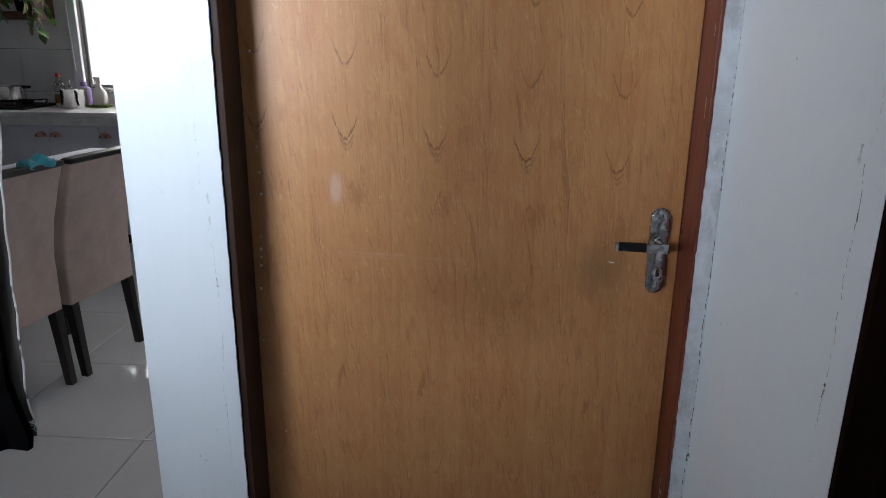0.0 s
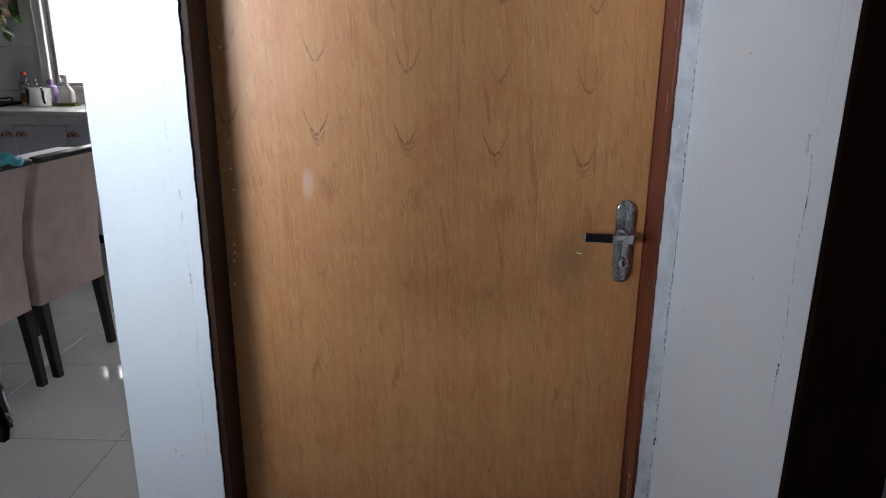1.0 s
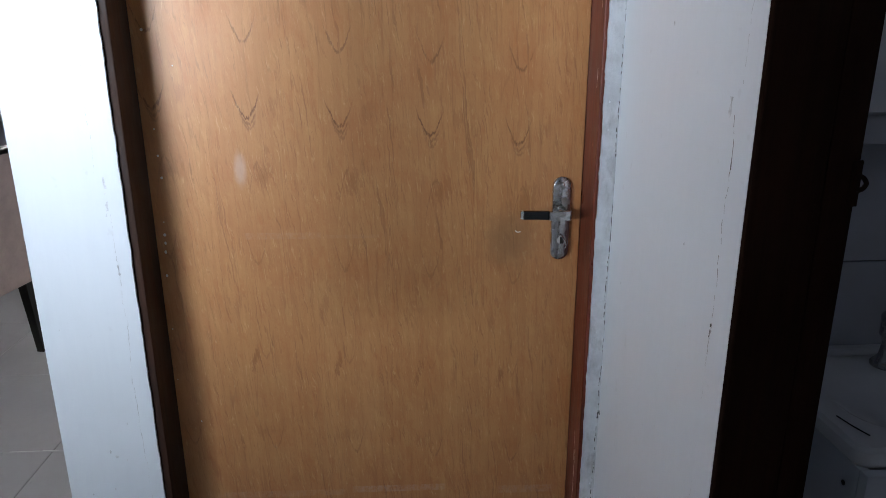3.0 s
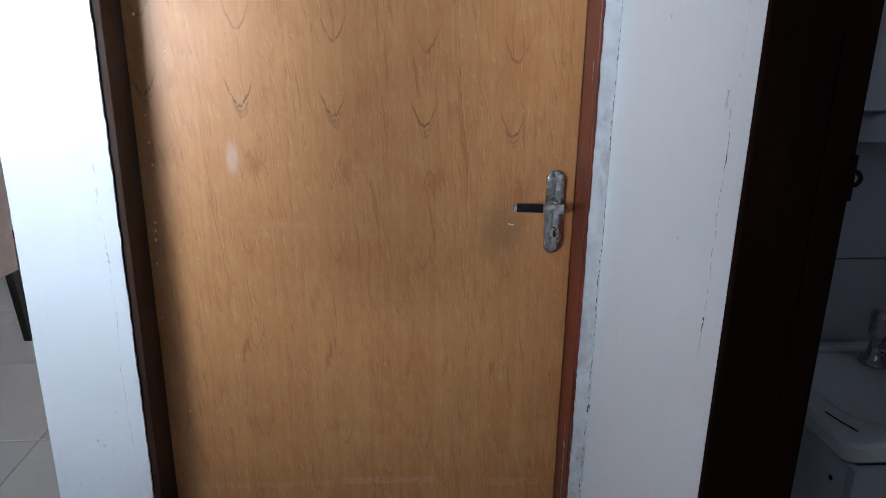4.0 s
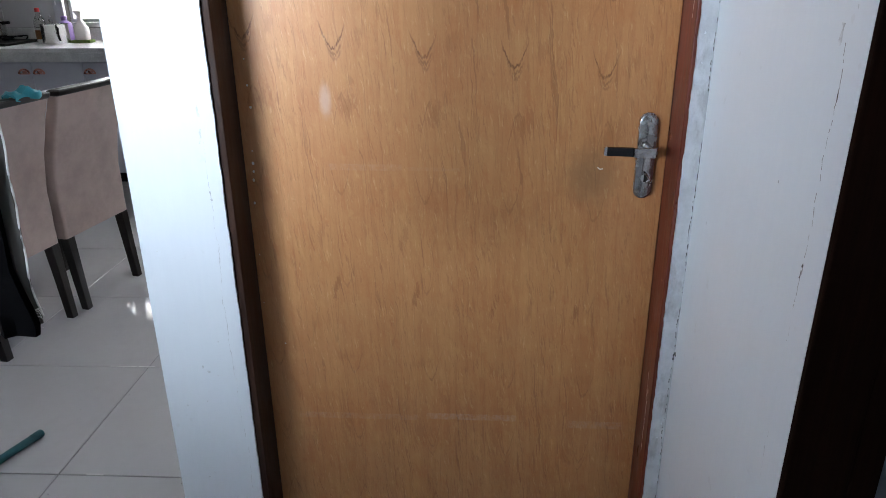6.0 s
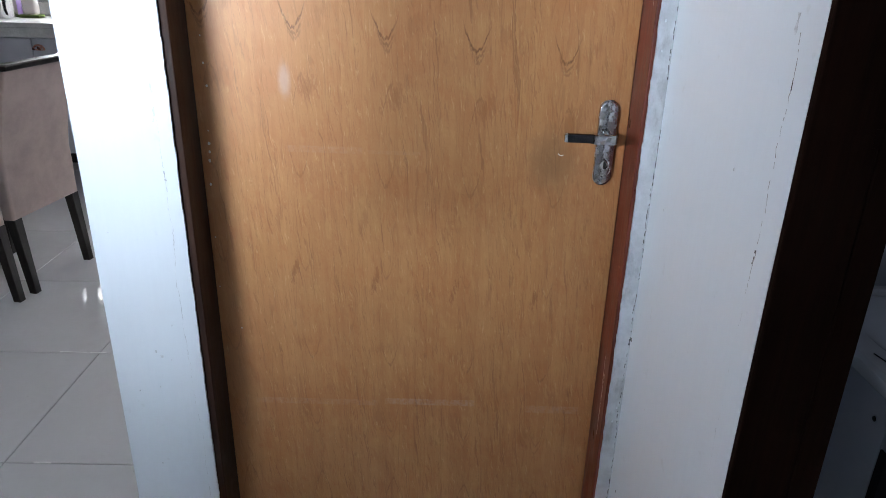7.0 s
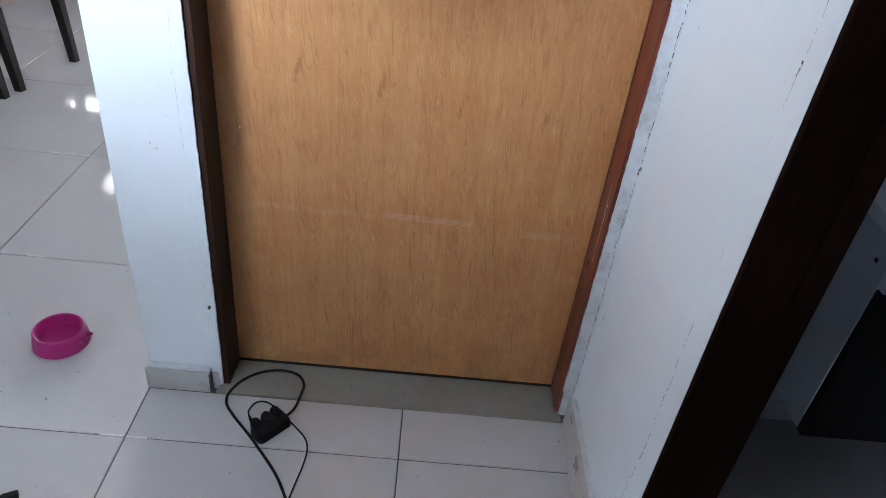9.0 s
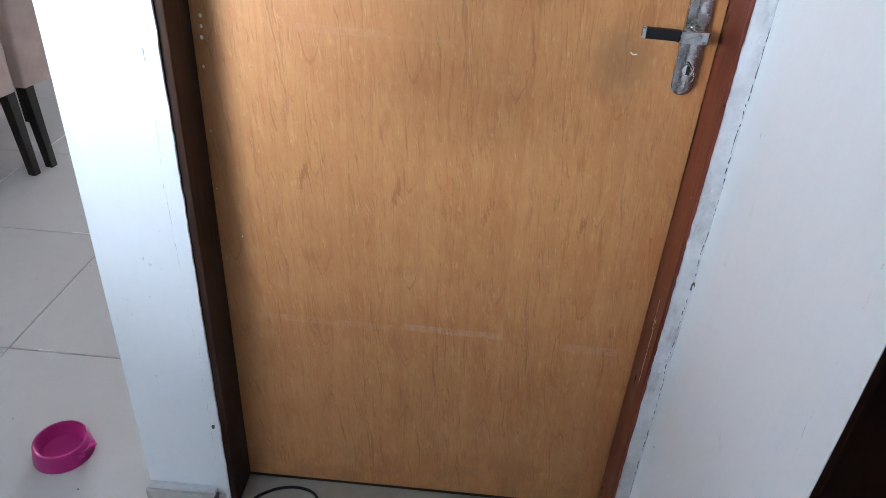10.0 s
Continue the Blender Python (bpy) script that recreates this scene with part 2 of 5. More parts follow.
    c = n.mix(n.m("MULTIPLY", patch(0.168, 1.157, 0.010, 0.027, 0.55), 0.34), c, (0.66, 0.56, 0.52))
    for args in ((0.340, 0.540, 0.480, 0.0085, 0.30), (0.06, 0.33, 0.475, 0.008, 0.13), (0.645, 0.77, 0.469, 0.010, 0.20),
                 (0.16, 0.31, 1.034, 0.007, 0.10), (0.31, 0.42, 1.032, 0.004, 0.07)):
        c = n.mix(tape(*args), c, pale)
    grease = patch(0.660, 1.016, 0.040, 0.048, 0.8)
    c = n.mix(n.m("MULTIPLY", grease, 0.50), c, (0.150, 0.078, 0.034))
    hold = patch(0.735, 1.035, 0.085, 0.22, 0.9)
    c = n.mix(n.m("MULTIPLY", hold, 0.22), c, (0.20, 0.085, 0.034))
    # patchy brown, stronger towards the bottom of the leaf
    foot = n.m("MULTIPLY", n.step(z, 0.02, 0.22, 0.42, 0.0), n.step(n.noise(14.0, 6.0, 0.7), 0.40, 0.62))
    c = n.mix(foot, c, (0.22, 0.115, 0.052))
    rough = n.m("ADD", n.step(blotch, 0.3, 0.7, 0.36, 0.46), n.m("MULTIPLY", fibre, 0.08))
    h = n.m("SUBTRACT", n.m("MULTIPLY", fibre, -0.5), n.m("ADD", n.m("MULTIPLY", pores, 0.5), ink))
    return n.done(c, rough, 0.0, h, 0.22, 0.0012, 0.55)


def stained_wood(name, dark, light, rough, worn=None, spec=0.5):
    """Stained wood with upright grain."""
    n = Nodes(name)
    g = n.noise(1.0, 6.0, 0.7, n.scaled((140.0, 140.0, 4.0)))
    b = n.noise(7.0, 5.0, 0.65, n.scaled((3.0, 3.0, 1.0)))
    c = n.mix(n.step(n.m("ADD", n.m("MULTIPLY", g, 0.5), n.m("MULTIPLY", b, 0.5)), 0.35, 0.65), dark, light)
    if worn:
        c = n.mix(n.step(n.noise(45.0, 6.0, 0.75), 0.64, 0.70), c, worn)
    return n.done(c, n.step(b, 0.3, 0.7, rough - 0.08, rough + 0.12), 0.0, g, 0.25, 0.001, spec)


def porcelain():
    n = Nodes("glossy_porcelain_tile")
    r = n.random()
    a, b = n.noise(2.2, 6.0, 0.65), n.noise(60.0, 3.0, 0.6)
    smear = n.step(n.noise(5.0, 6.0, 0.7), 0.45, 0.7)
    c = n.mix(n.step(a, 0.3, 0.7), (0.53, 0.512, 0.512), (0.59, 0.572, 0.572))
    c = n.mix(n.m("MULTIPLY", r, 0.5), c, (0.58, 0.562, 0.562))
    c = n.mix(n.m("MULTIPLY", smear, 0.22), c, (0.48, 0.465, 0.455))
    c = n.mix(n.m("MULTIPLY", n.step(b, 0.73, 0.78), 0.4), c, (0.28, 0.27, 0.26))
    rough = n.m("ADD", n.step(n.noise(4.0, 5.0, 0.7), 0.35, 0.7, 0.035, 0.10), n.m("MULTIPLY", smear, 0.04))
    return n.done(c, rough, 0.0, n.noise(6.0, 2.0), 0.03, 0.001)


def brushed_chrome():
    n = Nodes("tarnished_chrome")
    a = n.noise(75.0, 6.0, 0.7)
    c = n.mix(n.step(a, 0.45, 0.62), (0.50, 0.50, 0.505), (0.33, 0.325, 0.32))
    return n.done(c, n.step(a, 0.4, 0.65, 0.16, 0.34), 1.0, a, 0.03, 0.0003)


def woven(name, color, rough=0.9, scale=420.0, vary=0.12, sheen=0.25, spec=None):
    n = Nodes(name)
    a, b = n.noise(scale, 2.0), n.noise(7.0, 5.0, 0.65)
    dark, light = tuple(c * (1 - vary) for c in color), tuple(c * (1 + vary) for c in color)
    m = n.done(n.mix(n.step(b, 0.3, 0.7), dark, light), rough, 0.0, n.m("ADD", n.m("MULTIPLY", a, 0.5), b), 0.3, 0.002, spec)
    n.bsdf.inputs["Sheen Weight"].default_value = sheen
    return m


def clear(name, color=(1, 1, 1), rough=0.02, ior=1.45):
    n = Nodes(name)
    n.bsdf.inputs["Transmission Weight"].default_value = 1.0
    n.bsdf.inputs["IOR"].default_value = ior
    return n.done(color, rough)


PAINT, PLASTER, VENEER = wall_paint(), raw_plaster(), door_veneer()
# stain darkened for the side turned from the light; the lit jamb is redder
JAMB_SHADED = stained_wood("shaded_stained_jamb", (0.018, 0.0078, 0.0046), (0.046, 0.019, 0.010), 0.6, None, 0.25)
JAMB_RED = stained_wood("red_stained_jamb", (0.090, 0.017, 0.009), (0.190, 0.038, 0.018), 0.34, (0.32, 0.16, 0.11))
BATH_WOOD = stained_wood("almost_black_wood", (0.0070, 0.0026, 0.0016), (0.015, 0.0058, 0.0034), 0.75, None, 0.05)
LEG_WOOD = stained_wood("espresso_wood", (0.014, 0.010, 0.009), (0.032, 0.023, 0.020), 0.38)
TILE, CHROME = porcelain(), brushed_chrome()
GROUT = plain("grey_grout", (0.105, 0.095, 0.088), 0.85, 0, 0.3, 90.0, 0.3)
SILL_STONE = plain("beige_grey_cement_sill", (0.255, 0.243, 0.212), 0.5, 0, 0.10, 40.0, 0.2)
SKIRT = plain("beige_skirting_tile", (0.44, 0.425, 0.41), 0.30, 0, 0.04, 14.0)
# living walls and ceiling are out of view, kept dark to cut bounced light
LIVING = plain("dark_living_paint", (0.21, 0.213, 0.216), 0.8, 0, 0.06, 9.0)
CEILING = plain("ceiling_paint", (0.40, 0.40, 0.396), 0.8, 0, 0.04, 12.0)
CRACK = plain("dirty_crack", (0.09, 0.09, 0.09), 0.9, 0, 0.5, 140.0)
HAIR = plain("faint_hairline", (0.67, 0.70, 0.73), 0.9, 0, 0.3, 140.0)
DIM_CRACK = plain("dusty_crack", (0.34, 0.34, 0.345), 0.9, 0, 0.5, 140.0)
# near-black that stands for the shade inside gaps and holes
BLACK_GAP = plain("black_gap", (0.012, 0.010, 0.009), 0.9)
WHITE_DROP = plain("white_paint_drop", (0.78, 0.77, 0.75), 0.5)
PINK = plain("magenta_plastic", (0.46, 0.020, 0.19), 0.33, 0, 0.07, 22.0, 0.06)
RUBBER = plain("black_rubber", (0.0045, 0.0045, 0.005), 0.5, 0, 0.2, 60.0, spec=0.25)
MATT_BLACK = plain("black_plastic", (0.0045, 0.0045, 0.005), 0.62, 0, 0.2, 200.0, 0.3, spec=0.25)
SUEDE = woven("beige_suede", (0.47, 0.345, 0.30), 0.92, 420.0, 0.13)
BLACK_CLOTH = woven("black_cloth", (0.0022, 0.0022, 0.0025), 1.0, sheen=0.0, spec=0.03)
LINING = woven("pale_lining", (0.085, 0.078, 0.068), 0.8, sheen=0.0)
TEAL_CLOTH = woven("turquoise_cloth", (0.05, 0.33, 0.40), 0.9)
TEAL = plain("teal_plastic", (0.022, 0.12, 0.13), 0.4)
CABINET = plain("grey_cabinet_laminate", (0.56, 0.555, 0.61), 0.42, 0, 0.06, 8.0)
STONE = plain("pale_granite", (0.64, 0.63, 0.62), 0.22, 0, 0.16, 130.0)
WALL_TILE = plain("pale_wall_tile", (0.66, 0.645, 0.645), 0.16, 0, 0.06, 3.0, 0.05)
BATH_TILE = plain("bathroom_wall_tile", (0.44, 0.45, 0.50), 0.22, 0, 0.05, 3.0, 0.05)
BATH_FLOOR = plain("bathroom_floor_tile", (0.30, 0.29, 0.29), 0.35, 0, 0.15, 9.0)
COPPER = plain("copper_pull", (0.62, 0.30, 0.25), 0.28, 1.0, 0.1)
# black that carries the dark reflection on the lever's outer half
GRIP_REFLECTION = plain("dark_reflection_grip", (0.006, 0.006, 0.007), 0.13, 0, 0.1)
STEEL = plain("polished_steel", (0.62, 0.61, 0.60), 0.20, 1.0, 0.08, 14.0)
ALU = plain("white_aluminium", (0.62, 0.63, 0.65), 0.4, 0, 0.05)
RED_WOOD = stained_wood("reddish_shelf_wood", (0.055, 0.020, 0.015), (0.10, 0.036, 0.026), 0.5)
LEAF = plain("pothos_leaf", (0.055, 0.115, 0.022), 0.38, 0, 0.45, 40.0)
PALE_LEAF = plain("pale_pothos_leaf", (0.22, 0.24, 0.07), 0.38, 0, 0.35, 40.0)
THIN_LEAF = clear("thin_backlit_leaf", (0.80, 0.78, 0.42), 0.75, 1.1)
CERAMIC = plain("white_ceramic", (0.70, 0.71, 0.74), 0.10, 0, 0.03, 6.0, 0.02)
LACQUER = plain("white_vanity_lacquer", (0.44, 0.46, 0.52), 0.35, 0, 0.05, 8.0)
PURPLE = plain("lilac_plastic", (0.30, 0.20, 0.46), 0.4, 0, 0.08)
RED_CAP = plain("red_cap", (0.55, 0.03, 0.03), 0.4)
AMBER = plain("amber_label", (0.20, 0.085, 0.02), 0.45, 0, 0.3, 60.0)
CREAM = plain("translucent_white_plastic", (0.72, 0.66, 0.64), 0.35, 0, 0.06, 12.0)
SPONGE = plain("green_sponge", (0.16, 0.24, 0.06), 0.9, 0, 0.3, 90.0)
GLASS = clear("window_glass")
BOTTLE_GLASS = clear("clear_bottle", (0.92, 0.92, 0.90), 0.05)
MIRROR = plain("mirror_glass", (0.85, 0.86, 0.88), 0.03, 1.0, 0.01)

# ---- building blocks ----


def mesh_of(bm, name, material, smooth=False):
    bmesh.ops.recalc_face_normals(bm, faces=bm.faces)
    me = bpy.data.meshes.new(name)
    bm.to_mesh(me)
    bm.free()
    me.materials.append(material)
    if smooth:
        me.shade_smooth()
        me.set_sharp_from_angle(angle=radians(38))
    return me


def part(name, bm, material, parent=None, label="", smooth=False):
    ob = new(name, mesh_of(bm, name, material, smooth))
    if parent:
        ob.parent = parent
    return tagged(ob, label)


def empty(name, m=None, **tags):
    ob = new(name)
    ob.empty_display_size = 0.05
    if m is not None:
        ob.matrix_world = m
    return tagged(ob, **tags)


def add_box(bm, x0, x1, y0, y1, z0, z1, bevel=0.0, segments=2):
    made = bmesh.ops.create_cube(bm, size=1.0)["verts"]
    for v in made:
        v.co = Vector((x0 + (v.co.x + 0.5) * (x1 - x0), y0 + (v.co.y + 0.5) * (y1 - y0), z0 + (v.co.z + 0.5) * (z1 - z0)))
    if bevel:
        edges = list({e for v in made for e in v.link_edges})
        bmesh.ops.bevel(bm, geom=edges, offset=bevel, segments=segments, affect="EDGES", profile=0.5)
    return bm


def box(*args, bevel=0.0, segments=2):
    return add_box(bmesh.new(), *args, bevel=bevel, segments=segments)


def add_lathe(bm, profile, n=28, at=(0, 0, 0)):
    """Turns a list of (radius, height) round the upright axis; ends of radius 0 close."""
    rings = []
    for r, z in profile:
        if r <= 1e-6:
            rings.append([bm.verts.new((at[0], at[1], at[2] + z))])
        else:
            rings.append([bm.verts.new((at[0] + r * math.cos(2 * math.pi * i / n), at[1] + r * math.sin(2 * math.pi * i / n), at[2] + z)) for i in range(n)])
    for a, b in zip(rings, rings[1:]):
        for i in range(n):
            j = (i + 1) % n
            if len(a) == 1 and len(b) > 1:
                bm.faces.new((a[0], b[j], b[i]))
            elif len(b) == 1 and len(a) > 1:
                bm.faces.new((a[i], a[j], b[0]))
            elif len(a) > 1:
                bm.faces.new((a[i], a[j], b[j], b[i]))
    return bm


def lathe(profile, n=28, at=(0, 0, 0)):
    return add_lathe(bmesh.new(), profile, n, at)


def smooth_line(points, steps=8):
    """A Catmull-Rom line through the points."""
    p = [Vector(q) for q in points]
    p = [2 * p[0] - p[1], *p, 2 * p[-1] - p[-2]]
    out = []
    for a, b, c, d in zip(p, p[1:], p[2:], p[3:]):
        for k in range(steps):
            t = k / steps
            out.append(0.5 * (2 * b + (c - a) * t + (2 * a - 5 * b + 4 * c - d) * t * t + (3 * b - a - 3 * c + d) * t ** 3))
    out.append(p[-2])
    return out


def add_tube(bm, line, radius, n=8, flat=1.0):
    """A round or flattened tube along a line, with closed ends. radius: one number or one for each point."""
    rings = []
    for i, p in enumerate(line):
        d = (line[min(i + 1, len(line) - 1)] - line[max(i - 1, 0)]).normalized()
        side = d.cross(Vector((0, 0, 1)))
        side = side.normalized() if side.length > 1e-4 else Vector((1, 0, 0))
        up = side.cross(d).normalized()
        r = radius[i] if isinstance(radius, (list, tuple)) else radius
        rings.append([bm.verts.new(p + side * r * math.cos(2 * math.pi * k / n) + up * r * flat * math.sin(2 * math.pi * k / n)) for k in range(n)])
    for a, b in zip(rings, rings[1:]):
        for k in range(n):
            bm.faces.new((a[k], a[(k + 1) % n], b[(k + 1) % n], b[k]))
    bm.faces.new(rings[0][::-1])
    bm.faces.new(rings[-1])
    return bm


def tube(points, radius, n=8, steps=8, flat=1.0):
    return add_tube(bmesh.new(), smooth_line(points, steps), radius, n, flat)


def add_loft(bm, sections):
    """Joins closed rings of equally many points and closes both ends."""
    rings = [[bm.verts.new(p) for p in s] for s in sections]
    n = len(rings[0])
    for a, b in zip(rings, rings[1:]):
        for k in range(n):
            bm.faces.new((a[k], a[(k + 1) % n], b[(k + 1) % n], b[k]))
    bm.faces.new(rings[0][::-1])
    bm.faces.new(rings[-1])
    return bm


def rounded_ring(cx, cy, hx, hy, r, z, n=4):
    """A rectangle with round corners at one height."""
    pts = []
    for k, (sx, sy) in enumerate(((1, 1), (-1, 1), (-1, -1), (1, -1))):
        for i in range(n + 1):
            a = math.pi / 2 * (k + i / n)
            pts.append(Vector((cx + sx * (hx - r) + r * math.cos(a), cy + sy * (hy - r) + r * math.sin(a), z)))
    return pts


def crack_mesh(bm, place, z0, z1, width, wander, gap=0.0, step=0.012, rng=None):
    """A wandering dark line, 0.5 mm proud of a wall. place(s, z, lift): the wall's point at s across."""
    s, pieces, z = 0.0, [], z0
    last = None
    while z < z1:
        s += rng.uniform(-1, 1) * wander
        s *= 0.97
        w = width * rng.uniform(0.35, 1.5)
        row = (bm.verts.new(place(s - w / 2, z, 0.0005)), bm.verts.new(place(s + w / 2, z, 0.0005)))
        if last and rng.random() > gap:
            pieces.append(bm.faces.new((*last, row[1], row[0])))
        last = row
        z += step * rng.uniform(0.5, 1.5)
    bmesh.ops.delete(bm, geom=[v for v in bm.verts if not v.link_faces], context="VERTS")
    return bm

# ---- large structure ----
LEFT, RIGHT, FRONT, BACK, TOP = -4.2, 0.829, 3.98, -4.6, 2.62   # room faces
WALL_Y, STUB_X0, STUB_X1 = -0.085, -0.183, -0.012               # face of the door's wall; the short pier beside the door
OPEN_X1 = 0.803                                                 # right edge of the door's opening
BATH_Y1, BATH_Y0, BATH_X0 = -0.547, -1.26, 0.940                # bathroom doorway; bathroom face of its wall
BATH_BACK, BATH_X1 = -0.04, 2.15
rng = random.Random(4)


def wall(name, label, *boxes, material=PAINT):
    bm = bmesh.new()
    for b in boxes:
        add_box(bm, *b)
    return tagged(part(name, bm, material), label, "wall", kind="structure")


pier = wall("wall_pier", "white painted plaster pier beside the door, chipped and cracked",
            (STUB_X0, STUB_X1, WALL_Y, 0.055, 0.0, 2.13))
wall("wall_door_head", "white painted wall above the wooden door", (STUB_X0, RIGHT, WALL_Y, 0.055, 2.13, TOP))
strip = wall("wall_strip", "narrow grey unpainted plaster strip beside the door", (OPEN_X1 + 0.002, RIGHT + 0.12, WALL_Y, WALL_Y + 0.004, 0.0, 2.13), (0.8325, RIGHT + 0.12, WALL_Y + 0.004, 0.055, 0.0, 2.13), material=PLASTER)
bath_wall = wall("wall_bathroom_side", "white painted plaster wall with hairline cracks",
                 (RIGHT, BATH_X0 - 0.002, BATH_Y1 + 0.001, WALL_Y - 0.001, 0.0, TOP))
wall("wall_bathroom_head", "white painted wall over the bathroom doorway", (RIGHT, BATH_X0 - 0.002, BATH_Y0, BATH_Y1, 2.12, TOP))
wall("wall_hall_east", "white painted wall behind the hallway", (RIGHT, BATH_X0 - 0.002, BACK - 0.12, BATH_Y0, 0.0, TOP))
wall("wall_bedroom_side", "white painted wall between kitchen and closed room", (STUB_X0, STUB_X0 + 0.14, 0.055, FRONT, 0.0, TOP))
wall("wall_west", "white painted wall of the living area", (LEFT - 0.12, LEFT, BACK - 0.12, FRONT + 0.14, 0.0, TOP), material=LIVING)
# living room window wall
WX0, WX1, WZ0, WZ1 = -3.90, -1.60, 1.00, 2.32
wall("wall_south", "white painted wall with the living room window", (LEFT, WX0, BACK - 0.12, BACK, 0.0, TOP), (WX1, RIGHT, BACK - 0.12, BACK, 0.0, TOP),
     (WX0, WX1, BACK - 0.12, BACK, 0.0, WZ0), (WX0, WX1, BACK - 0.12, BACK, WZ1, TOP), material=LIVING)
# added out of view: cuts the window light on low parts of door and pier
wall("wall_light_block_low", "unseen stepped half-height wall added to block low window light", (-2.9, -1.10, -2.42, -2.30, 0.0, 1.37), (-1.10, 0.30, -2.42, -2.30, 0.0, 1.50), material=LIVING)
# added out of view: its end sets how much window light reaches the dining floor
wall("wall_light_block_dining", "unseen plain partition added to keep window light off the dining floor", (LEFT, -0.99, -1.06, -0.96, 0.0, TOP), material=LIVING)
# added out of view: its left edge dims the right of the door
wall("wall_light_block_hall", "unseen plain wall added to shade the door's right side", (-0.56, RIGHT - 0.001, -1.87, -1.75, 0.0, TOP))
# kitchen window wall
KX0, KX1, KZ0, KZ1 = -2.570, -0.28, 1.067, 2.12
kitchen_wall = wall("wall_north", "kitchen wall clad in pale tiles round a window", (LEFT, KX0, FRONT + 0.008, FRONT + 0.14, 0.0, TOP), (KX1, STUB_X0 + 0.14, FRONT + 0.008, FRONT + 0.14, 0.0, TOP),
                    (KX0, KX1, FRONT + 0.008, FRONT + 0.14, 0.0, KZ0), (KX0, KX1, FRONT + 0.008, FRONT + 0.14, KZ1, TOP), material=GROUT)
# bathroom shell
bath_back = wall("wall_bathroom_back", "bathroom wall with pale tiles", (BATH_X0 - 0.002, BATH_X1, BATH_BACK + 0.006, BATH_BACK + 0.085, 0.0, TOP), material=GROUT)
wall("wall_bathroom_east", "pale tiled bathroom wall, out of view, with an added high window", (BATH_X1, BATH_X1 + 0.1, -2.0, -1.28, 0.0, TOP), (BATH_X1, BATH_X1 + 0.1, -0.72, BATH_BACK + 0.085, 0.0, TOP),
     (BATH_X1, BATH_X1 + 0.1, -1.28, -0.72, 0.0, 1.75), (BATH_X1, BATH_X1 + 0.1, -1.28, -0.72, 2.15, TOP), material=BATH_TILE)
# added opening, out of view, to go with the bathroom fill
tagged(part("window_3", box(BATH_X1 + 0.045, BATH_X1 + 0.052, -1.279, -0.721, 1.751, 2.149), GLASS), "small high bathroom window, added out of view for the fill light", "window", kind="structure").visible_shadow = False
wall("wall_bathroom_south", "pale tiled bathroom wall behind the doorway", (BATH_X0 - 0.002, BATH_X1 + 0.1, -2.1, -2.0, 0.0, TOP), material=BATH_TILE)
tagged(part("ceiling", box(LEFT - 0.12, BATH_X1 + 0.1, BACK - 0.12, FRONT + 0.14, TOP, TOP + 0.1), CEILING), "plain off-white ceiling", "ceiling", kind="structure")
floor = tagged(part("floor", box(LEFT - 0.12, RIGHT + 0.002, BACK - 0.12, FRONT + 0.14, -0.12, -0.0035), GROUT), "glossy off-white porcelain tile floor with grey joints", "floor", kind="structure")
tagged(part("floor_bathroom", box(RIGHT + 0.002, BATH_X1, -2.1, BATH_BACK + 0.01, -0.12, -0.002), BATH_FLOOR), "dim grey tiled bathroom floor", "floor", kind="structure")
tagged(part("ground", box(-60, 60, -60, 60, -0.6, -0.4), GROUT), "pale paved ground outside the house", "ground", kind="structure")
glow = Nodes("hazy_daylight")
glow.bsdf.inputs["Emission Strength"].default_value = 10.0
glow.put(glow.mix(glow.step(glow.noise(0.8, 3.0), 0.3, 0.7), (0.95, 0.97, 1.0), (1.0, 1.0, 0.98)), glow.bsdf.inputs["Emission Color"])
tagged(part("backdrop", box(-14, 8, 9.0, 9.1, -0.4, 9.0), glow.done((0.8, 0.8, 0.8), 1.0)), "hazy white daylight outside the kitchen window", "backdrop", kind="structure")
sill = tagged(part("door_sill", box(STUB_X1 - 0.012, OPEN_X1 + 0.006, -0.108, 0.12, -0.01, 0.0035, bevel=0.0015), SILL_STONE), "worn beige-grey cement door sill", "door sill", kind="structure")


def window(name, x0, x1, z0, z1, y, inner, label):
    """A two-leaf sliding window in a wall's opening: frame, mullion, panes and sill."""
    w = empty(name, pose(0, 0, 0), label=label, category="window", kind="structure")
    for a in ((x0, x1, z0, z0 + 0.022), (x0, x1, z1 - 0.022, z1), (x0, x0 + 0.022, z0 + 0.022, z1 - 0.022), (x1 - 0.022, x1, z0 + 0.022, z1 - 0.022)):
        part("window_frame", box(a[0], a[1], y - 0.03, y + 0.03, a[2], a[3], bevel=0.003), ALU, w)
    mid = (x0 + x1) / 2
    part("mullion", box(mid - 0.022, mid + 0.022, y - 0.025, y + 0.025, z0 + 0.022, z1 - 0.022, bevel=0.003), ALU, w)
    for a, b in ((x0 + 0.022, mid - 0.022), (mid + 0.022, x1 - 0.022)):
        pane = part("pane", box(a, b, y - 0.003, y + 0.003, z0 + 0.022, z1 - 0.022), GLASS, w)
        pane.visible_shadow = False
    part("window_sill", box(x0 - 0.02, x1 + 0.02, min(inner, y - 0.032 * (1 if inner < y else -1)), max(inner, y - 0.032 * (1 if inner < y else -1)), z0 - 0.022, z0 - 0.001, bevel=0.003), STONE, w, "pale granite sill")
    return w


window("window_1", KX0, KX1, KZ0, KZ1, FRONT + 0.085, FRONT - 0.02, "white aluminium kitchen window full of glaring daylight")
